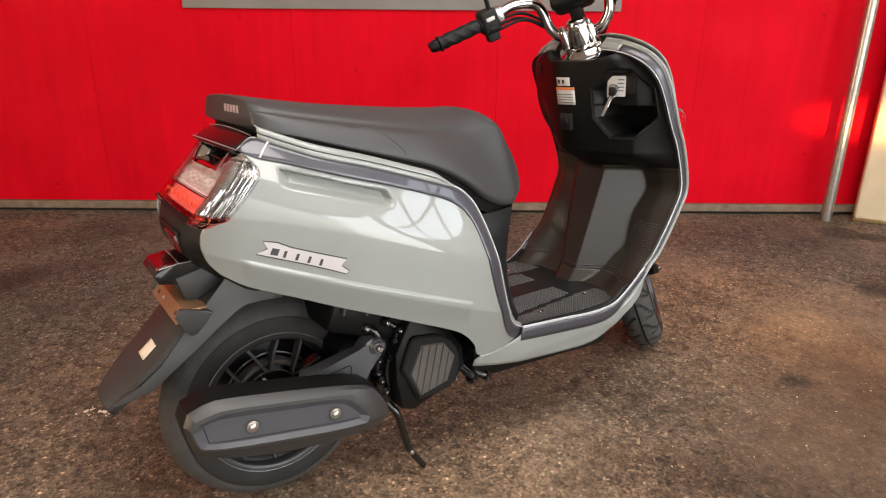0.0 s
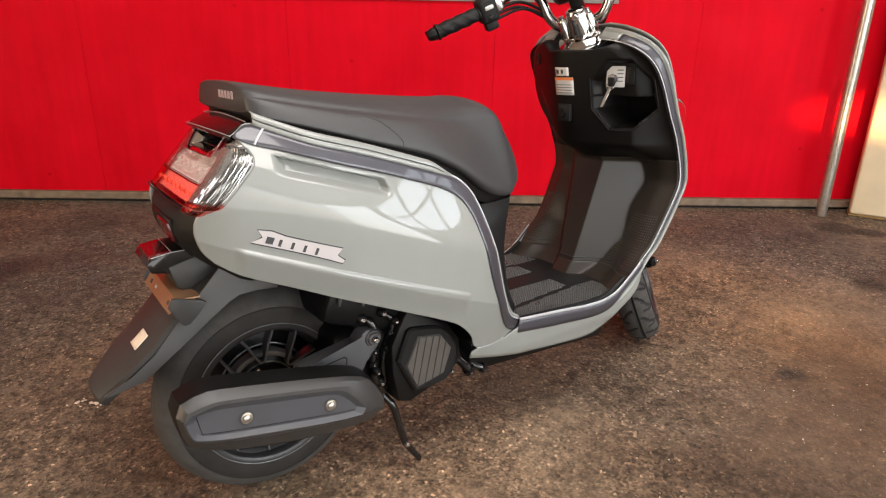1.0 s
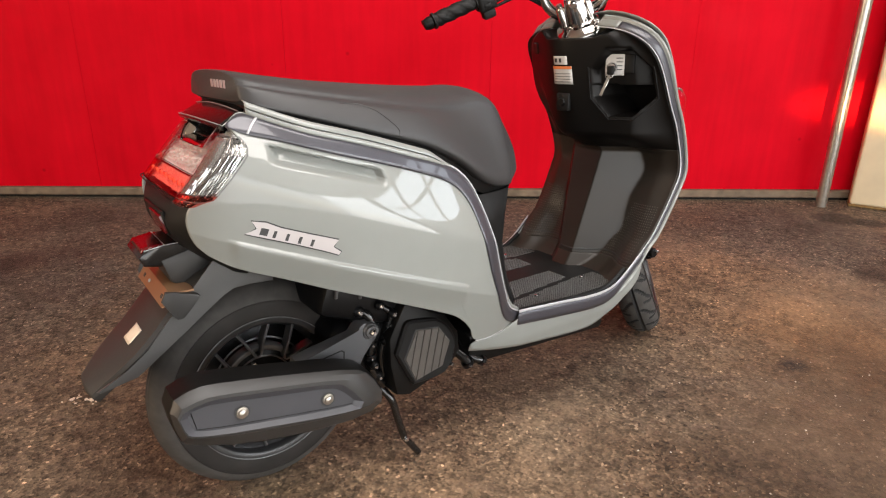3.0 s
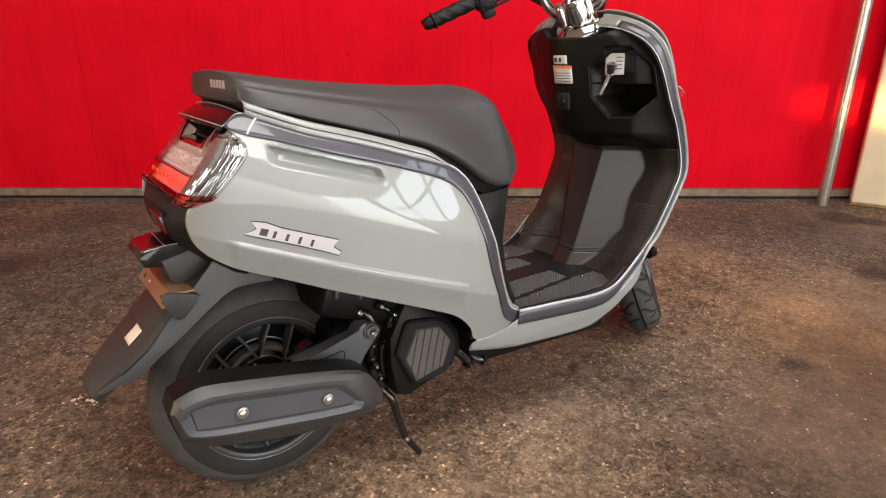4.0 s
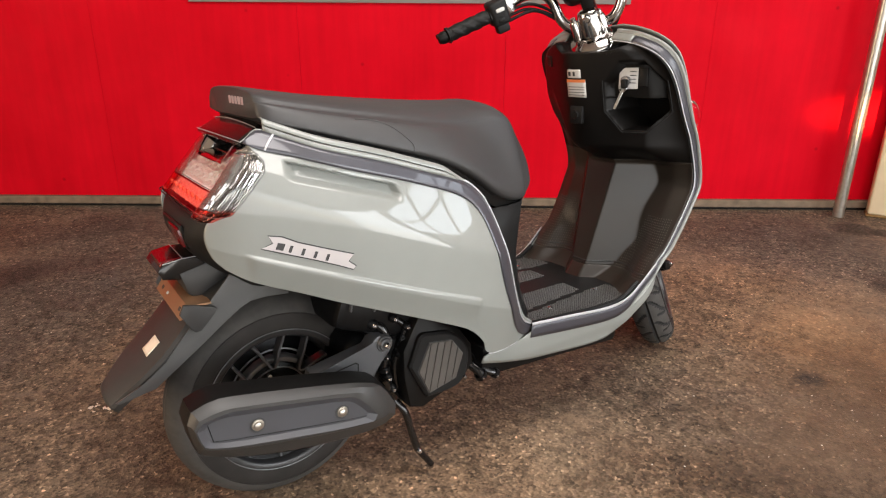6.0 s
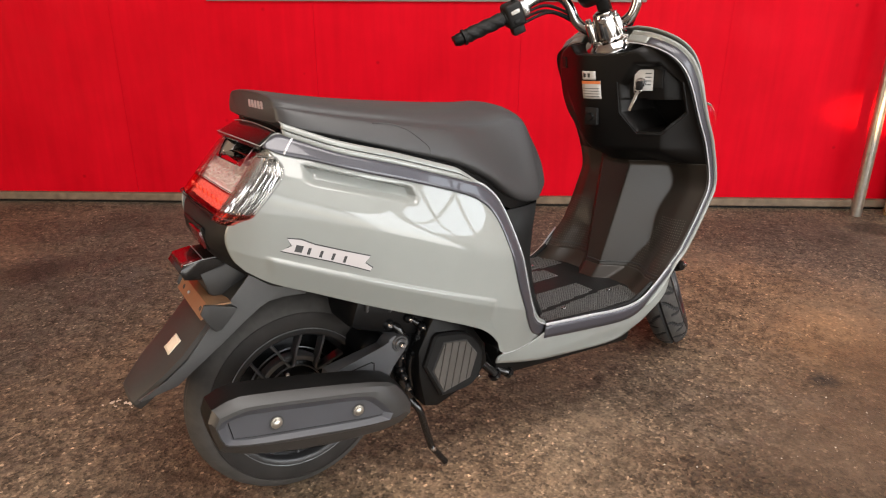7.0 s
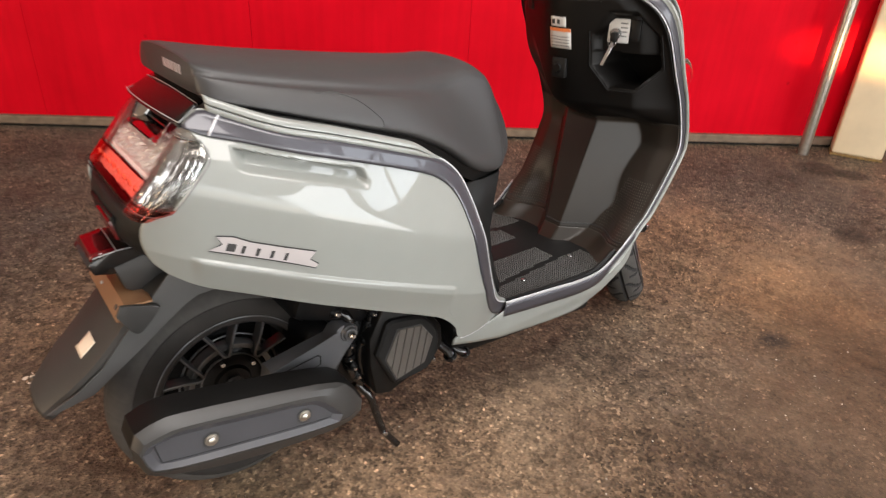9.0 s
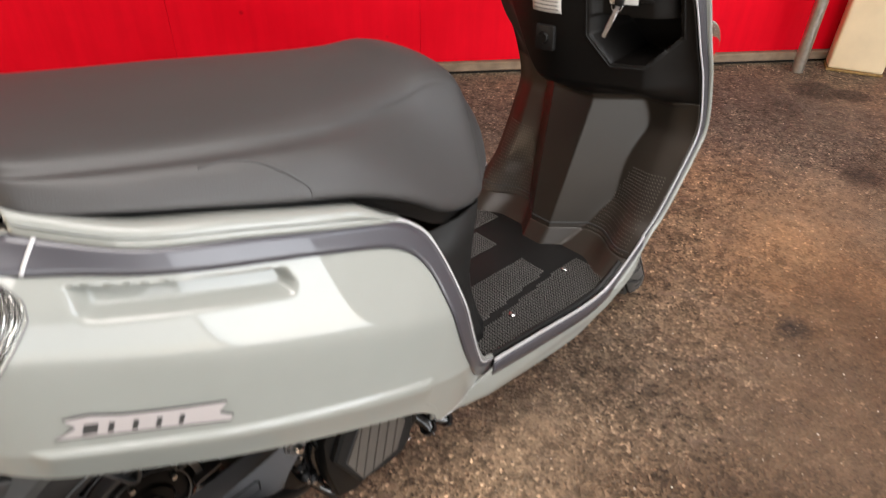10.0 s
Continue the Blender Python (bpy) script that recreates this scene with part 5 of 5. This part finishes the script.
for i, (x, z, w) in enumerate(FEN):
    u = i / 47
    d = 0.058 * (1 - u) ** 0.9 + 0.004
    # side flanges run in toward the tyre, over a rounded fold
    fl = (x + 0.62 * d, z - 0.60 * d)
    half = [(fl[0], w - 0.010, fl[1]), (x + 0.010, w + 0.001, z - 0.010), (x + 0.004, w, z - 0.004), (x + 0.0008, w - 0.004, z - 0.0004), (x - 0.003, w * 0.6, z + 0.002), (x - 0.004, 0, z + 0.003)]
    fender_rows.append([(a, -b, c) for a, b, c in half] + [(a, b, c) for a, b, c in half[-2::-1]])
part("rear_fender", grid(fender_rows), FENDER, scooter, "matt dark grey rear mudguard", 30, thick=0.003)
FLANK = [(-0.0665, 0.4969), (-0.1055, 0.4552), (-0.129, 0.4307), (-0.1551, 0.4051), (-0.1955, 0.3575), (-0.2313, 0.332), (-0.2772, 0.3118),
         (-0.2719, 0.3085), (-0.216, 0.3187), (-0.1766, 0.3465), (-0.1364, 0.3741), (-0.1002, 0.4005), (-0.0686, 0.4236), (-0.051, 0.4318), (-0.0229, 0.4334), (0.0178, 0.428), (0.020, 0.470)]
part("fender_flank", prism(FLANK, -0.0875, -0.0835, 0.0015, 2), FLANK_LIT, scooter, "side of the mudguard, light put into its grey")
part("fender_sticker", grid([[(FEN[i][0] - 0.0052 + 0.3 * max(0, -y - 0.045), y + 0.0010 * (i - 28), FEN[i][1] + 0.0048 - 0.3 * max(0, -y - 0.045)) for y in np.linspace(-0.046, -0.008, 7)] for i in range(26, 32)]), CREAM, scooter, "pale sticker on the mudguard", thick=0.0006)

# ---- silencer ----
silencer = part("silencer", lathe([(0, -0.160), (0.030, -0.160), (0.039, -0.146), (0.040, 0.09), (0.034, 0.13), (0.0, 0.14)], (0, 0, 0), 40), BLACK, scooter, "black exhaust silencer")
silencer.matrix_local = pose(-0.02, -0.186, 0.264, 0, 11, 0) @ pose(0, 0, 0, 0, 0, -90)
# heat shield: outlines from the back edge to the recessed floor
H_OUT = [(-0.206, 0.338), (-0.164, 0.353), (-0.126, 0.348), (0.005, 0.321), (0.096, 0.298), (0.124, 0.276), (0.149, 0.222), (0.108, 0.197), (0.003, 0.205), (-0.098, 0.224), (-0.179, 0.254), (-0.197, 0.272)]
H_EDGE = [(-0.2010, 0.3350), (-0.1610, 0.3440), (-0.1310, 0.3400), (-0.0470, 0.3240), (0.0660, 0.3010), (0.0940, 0.2900), (0.1290, 0.2350), (0.0960, 0.2240), (-0.0030, 0.2360), (-0.1020, 0.2550), (-0.1760, 0.2740), (-0.1915, 0.2860)]
H_REC = [(-0.1948, 0.3236), (-0.1563, 0.3312), (-0.1322, 0.3299), (-0.0484, 0.3125), (0.0447, 0.2932), (0.0659, 0.2797), (0.1023, 0.2305), (0.0400, 0.2366), (-0.0546, 0.2543), (-0.1398, 0.2712), (-0.1772, 0.2825), (-0.1873, 0.2893)]
H_FLOOR = [(-0.1835, 0.3185), (-0.1530, 0.3215), (-0.1322, 0.3180), (-0.0484, 0.3010), (0.0400, 0.2840), (0.0590, 0.2720), (0.0850, 0.2395), (0.0370, 0.2445), (-0.0546, 0.2610), (-0.1385, 0.2765), (-0.1700, 0.2850), (-0.1765, 0.2900)]


def ring_at(outline, y):
    return [(x, y, z) for x, z in rounded(outline, 1)]


bm = grid([ring_at(H_OUT, -0.190), ring_at(H_OUT, -0.226), ring_at([(a * 0.75 + c * 0.25, b * 0.75 + d * 0.25) for (a, b), (c, d) in zip(H_OUT, H_EDGE)], -0.236)], True)
part("shield_back", bm, BLACK, scooter, "black back of the heat shield", 40)
mid = [(a * 0.75 + c * 0.25, b * 0.75 + d * 0.25) for (a, b), (c, d) in zip(H_OUT, H_EDGE)]
shield = part("heat_shield", grid([ring_at(mid, -0.236), ring_at(H_EDGE, -0.2465), ring_at([(a * 0.5 + c * 0.5, b * 0.5 + d * 0.5) for (a, b), (c, d) in zip(H_EDGE, H_REC)], -0.2520), ring_at(H_REC, -0.2525)], True), FENDER, scooter, "dark grey heat shield with a recessed panel", 25)
bm = grid([ring_at(H_REC, -0.2525), ring_at(H_FLOOR, -0.2455)], True)
part("shield_recess", bm, SHIELD, shield, "sloping edge of the recess", 25)
bm = bmesh.new()
bm.faces.new([bm.verts.new(p) for p in ring_at(H_FLOOR, -0.2455)])
part("shield_panel", bm, SHIELD, shield, smooth=0)
part("panel_groove", tube([(-0.1765, -0.2458, 0.3180), (-0.1715, -0.2458, 0.2885), (-0.138, -0.2458, 0.2805), (-0.0546, -0.2458, 0.2650), (0.0370, -0.2458, 0.2485), (0.078, -0.2458, 0.2425)], 0.0007, 5), BLACK, shield)
for x, z in ((-0.1052, 0.2925), (0.0324, 0.2662)):
    w = lathe([(0.0, -0.0015), (0.004, -0.001), (0.006, 0.0005), (0.0065, 0.0025), (0.0092, 0.003), (0.0097, 0.005), (0.0097, 0.008)], (x, -0.2505, z), 24)
    part("shield_bolt", w, GALV, shield, "bright steel bolt")
    part("bolt_seat", lathe([(0.0097, 0.0), (0.0125, 0.0), (0.0125, 0.002)], (x, -0.2462, z), 24), INK, shield)
arm_o = [(0.0142, 0.2755), (0.0205, 0.2973), (0.1296, 0.3160), (0.1400, 0.3280), (0.1520, 0.3340), (0.1700, 0.3320), (0.1790, 0.3180), (0.1745, 0.2980), (0.1620, 0.2890), (0.1420, 0.2719), (0.1360, 0.2472), (0.0473, 0.2650)]
arm = part("swing_arm", prism(arm_o, -0.155, -0.125, 0.004, 2), DARK_GREY, scooter, "dark grey cast swing arm bracket")
# recess drawn as a raised black plate whose rim stands for its shade
part("arm_recess_shade", prism([(0.0420, 0.2875), (0.1040, 0.2960), (0.1090, 0.2920), (0.1077, 0.2759), (0.0895, 0.2715)], -0.1562, -0.150, 0.0, 1), MAT_BLACK, arm)
part("arm_floor", prism([(0.0480, 0.2865), (0.1020, 0.2940), (0.1062, 0.2910), (0.1050, 0.2772), (0.0890, 0.2735)], -0.1566, -0.150, 0.0, 1), DARK_GREY, arm)
part("arm_bush", lathe([(0, -0.018), (0.004, -0.018), (0.006, -0.015), (0.006, -0.012), (0.011, -0.012), (0.013, -0.008), (0.015, -0.008), (0.017, -0.004), (0.017, 0.01)], (0.1634, -0.150, 0.3161), 28), SPOKE, arm)
part("arm_bolt", lathe([(0, -0.021), (0.0045, -0.021), (0.006, -0.018), (0.006, -0.010)], (0.1634, -0.150, 0.3161), 6), STEEL, arm)

# ---- engine ----
part("engine_case", box((0.20, 0.20, 0.15), pose(0.20, -0.03, 0.25), 0.03, 3), ENGINE, scooter, "black engine casing")
part("engine_top", box((0.26, 0.26, 0.10), pose(0.21, -0.01, 0.36, 0, 20, 0), 0.02, 2), ENGINE, scooter)
R_OUT = [(0.1960, 0.2930), (0.2330, 0.3560), (0.3229, 0.3080), (0.3517, 0.2650), (0.3540, 0.2250), (0.3300, 0.1960), (0.2328, 0.1640), (0.2060, 0.1730), (0.1950, 0.2388)]
rad = part("radiator_cover", prism(R_OUT, -0.166, -0.10, 0.006, 2), BLACK, scooter, "black radiator cover with slanted slats")
R_RIM = [(0.2020, 0.2626), (0.2240, 0.3140), (0.2300, 0.3205), (0.2440, 0.3215), (0.3044, 0.3057), (0.3362, 0.2572), (0.3143, 0.1965), (0.2418, 0.1902), (0.2333, 0.1980)]
R_WIN = [(0.2172, 0.2512), (0.2445, 0.3044), (0.2963, 0.2967), (0.3216, 0.2608), (0.3027, 0.2118), (0.2396, 0.1986)]
frame_rows = [[(x, y, z) for x, z in spline([*o, o[0]], 73)[:-1]] for o, y in ((R_RIM, -0.164), (R_RIM, -0.174), (grown(R_RIM, -0.004), -0.178))]
part("cover_rim", grid(frame_rows, True, True), MAT_BLACK, rad, "matt black raised rim", 30)


def between(outline, slope, a, b):
    """The part of a convex outline where a < x - slope * z < b."""
    poly = list(outline)
    for bound, sign in ((a, 1), (b, -1)):
        out = []
        for p, q in zip(poly, poly[1:] + poly[:1]):
            dp, dq = sign * (p[0] - slope * p[1] - bound), sign * (q[0] - slope * q[1] - bound)
            if dp >= 0:
                out.append(p)
            if dp * dq < 0:
                k = dp / (dp - dq)
                out.append((p[0] + (q[0] - p[0]) * k, p[1] + (q[1] - p[1]) * k))
        poly = out
    return poly


R_IN = grown(R_WIN, -0.002)
reach = [x - 0.24 * z for x, z in R_IN]
pitch = (max(reach) - min(reach)) / 6
part("slat_backing", prism(R_WIN, -0.1786, -0.177, 0.0), INK, rad)
for k in range(6):
    shape = between(R_IN, 0.24, min(reach) + pitch * k + 0.0007, min(reach) + pitch * (k + 1) - 0.0007)
    if len(shape) > 2:
        part("slat", prism(shape, -0.1812, -0.1784, 0.0008, 1), SLAT, rad)
part("cover_screw", lathe([(0, -0.004), (0.003, -0.004), (0.0045, -0.002), (0.0045, 0.004)], (0.331, -0.168, 0.201), 10), STEEL, rad)
def hose(points, r, mat):
    return part("hose", tube(spline(points, 30), r, 12), mat, scooter)


hose([(0.150, -0.125, 0.352), (0.164, -0.140, 0.345), (0.172, -0.145, 0.325), (0.170, -0.142, 0.290), (0.166, -0.140, 0.262), (0.172, -0.136, 0.225), (0.195, -0.130, 0.185)], 0.0085, GLOSS)
hose([(0.190, -0.120, 0.360), (0.205, -0.138, 0.345), (0.214, -0.142, 0.330), (0.206, -0.140, 0.300), (0.192, -0.136, 0.260), (0.196, -0.130, 0.205)], 0.0065, GLOSS)
hose([(0.120, -0.090, 0.385), (0.150, -0.120, 0.372), (0.182, -0.128, 0.366), (0.215, -0.120, 0.352)], 0.0045, ENGINE)
hose([(0.100, -0.060, 0.380), (0.140, -0.110, 0.340), (0.182, -0.128, 0.270), (0.204, -0.110, 0.200)], 0.006, ENGINE)
hose([(0.340, -0.120, 0.240), (0.360, -0.140, 0.212), (0.372, -0.160, 0.196), (0.374, -0.170, 0.184)], 0.010, GLOSS)
hose([(0.380, -0.130, 0.222), (0.383, -0.150, 0.206), (0.392, -0.165, 0.194), (0.407, -0.172, 0.186)], 0.0085, GLOSS)
# collars on the hoses, each with its screw
for x, y, z, r, tilt in ((0.1695, -0.142, 0.284, 0.0105, 4), (0.1665, -0.140, 0.258, 0.0115, -6), (0.1705, -0.137, 0.238, 0.0105, -12), (0.209, -0.141, 0.312, 0.0085, 18), (0.372, -0.166, 0.190, 0.0125, -30), (0.404, -0.171, 0.1875, 0.0105, -50)):
    collar = part("collar", lathe([(r * 0.8, -0.0045), (r, -0.0045), (r, 0.0045), (r * 0.8, 0.0045)], (0, 0, 0), 20, "Z"), ENGINE, scooter)
    collar.matrix_local = pose(x, y, z, 0, tilt, 0)
    part("collar_screw", lathe([(0, -0.003), (0.0022, -0.003), (0.0030, 0.0), (0.0030, 0.003)], (-0.002, -r, 0), 8), STEEL, collar)
for x, y, z, r in ((0.150, -0.135, 0.352, 0.011), (0.190, -0.142, 0.356, 0.009), (0.214, -0.146, 0.335, 0.008), (0.1665, -0.152, 0.246, 0.008), (0.200, -0.140, 0.280, 0.009), (0.183, -0.134, 0.210, 0.009), (0.222, -0.140, 0.178, 0.007)):
    fit_ = part("fitting", lathe([(0, -0.010), (r * 0.6, -0.010), (r, -0.006), (r, 0.012)], (x, y, z), 16), ENGINE, scooter)
    part("fitting_bolt", lathe([(0, -0.014), (r * 0.35, -0.014), (r * 0.5, -0.012), (r * 0.5, -0.008)], (x, y, z), 6), STEEL, fit_)
for k in range(7):
    part("cooling_fin", box((0.002, 0.030, 0.060), pose(0.176 + 0.0075 * k, -0.112, 0.300, 0, 14, 0), 0.0006, 1), ENGINE, scooter)
# inner mudguard edge and cable above the rear wheel
part("inner_guard", grid([[(0.226 * math.cos(a), y, 0.204 + 0.226 * math.sin(a)) for y in np.linspace(-0.070, 0.070, 7)] for a in np.linspace(0.35, 1.25, 16)]), MAT_BLACK, scooter, "black inner mudguard", 60, thick=0.003)
for x, z, h in ((0.105, 0.402, 0.020), (0.150, 0.388, 0.014)):
    part("guard_clip", box((0.005, 0.006, h), pose(x, -0.150, z, 0, 12, 0), 0.0012, 1), SPOKE, scooter)
part("exhaust_pipe", tube(spline([(0.26, -0.04, 0.20), (0.22, -0.08, 0.15), (0.15, -0.12, 0.19), (0.10, -0.15, 0.25)], 24), 0.014, 12), ENGINE, scooter)
stand = part("stand", tube(spline([(0.190, -0.122, 0.180), (0.208, -0.138, 0.150), (0.219, -0.139, 0.105), (0.230, -0.140, 0.062), (0.236, -0.140, 0.050), (0.262, -0.141, 0.0105)], 40), [0.0075] * 28 + [0.0065] * 12, 12), GLOSS, scooter, "glossy black stand leg with its foot on the floor")
part("stand_lug", lathe([(0, -0.004), (0.005, -0.003), (0.006, 0.004)], (0.2315, -0.147, 0.057), 10), STEEL, stand)


# ---- loose grit ----
rng = np.random.default_rng(5)
gv, gf = [], []
OCTA = np.array([(1, 0, 0), (-1, 0, 0), (0, 1, 0), (0, -1, 0), (0, 0, 1), (0, 0, -1)], float)
OCTA_F = [(0, 2, 4), (2, 1, 4), (1, 3, 4), (3, 0, 4), (2, 0, 5), (1, 2, 5), (3, 1, 5), (0, 3, 5)]
patches = [(rng.uniform(-1.7, 2.2), rng.uniform(0.8, 3.2), rng.uniform(0.10, 0.35)) for _ in range(46)]
for n in range(15000):
    px_, py_, pr = patches[rng.integers(len(patches))]
    x, y = (rng.uniform(-1.7, 2.3), rng.uniform(0.75, 3.3)) if n % 3 == 0 else (px_ + pr * rng.normal(), py_ + pr * rng.normal())
    s = 0.0007 + 0.0030 * rng.random() ** 5
    k = len(gv)
    a = rng.uniform(0, 6.28)
    turn = np.array([(math.cos(a), -math.sin(a), 0), (math.sin(a), math.cos(a), 0), (0, 0, 1)])
    pts = (OCTA * rng.uniform(0.7, 1.3, (6, 3)) * (s, s * 0.75, s * 0.5)) @ turn.T + (x, y, s * 0.3)
    gv += [tuple(p) for p in pts]
    gf += [tuple(k + i for i in f) for f in OCTA_F]
grit_mesh = bpy.data.meshes.new("grit")
grit_mesh.from_pydata(gv, [], gf)
GRIT = bpy.data.materials.new("grit")
GRIT.use_nodes = True
gn = GRIT.node_tree
geo = gn.nodes.new("ShaderNodeNewGeometry")
gn.links.new(ramp_node(gn, geo.outputs["Random Per Island"], [(0.0, (0.05, 0.04, 0.03)), (0.5, (0.17, 0.13, 0.095)), (0.84, (0.30, 0.24, 0.18)), (1.0, (0.62, 0.56, 0.48))]), gn.nodes["Principled BSDF"].inputs["Base Color"])
gn.nodes["Principled BSDF"].inputs["Roughness"].default_value = 0.9
grit_mesh.materials.append(GRIT)
tagged(new("grit", grit_mesh), "loose pale grit scattered over the floor", "grit", kind="stuff")
for k in range(14):
    s = 0.0035 + 0.0070 * rng.random() ** 2
    x, y, a = -0.640 + 0.020 * rng.normal(), 1.680 + 0.014 * rng.normal(), rng.uniform(0, 360)
    chip = bmesh.new()
    bmesh.ops.create_icosphere(chip, subdivisions=2, radius=1.0)
    for vert in chip.verts:
        vert.co *= rng.uniform(0.65, 1.25)
        vert.co = Vector((vert.co.x * s * 0.8, vert.co.y * s * 0.5, max(0.0, vert.co.z * s * 0.25 + s * 0.15)))
    ob = finish("paper_scrap", chip, CREAM, None, 0)
    ob.matrix_world = pose(x, y, 0, 0, 0, a)
    tagged(ob, "small white scrap lying on the asphalt floor", "scrap", "scraps on the floor")
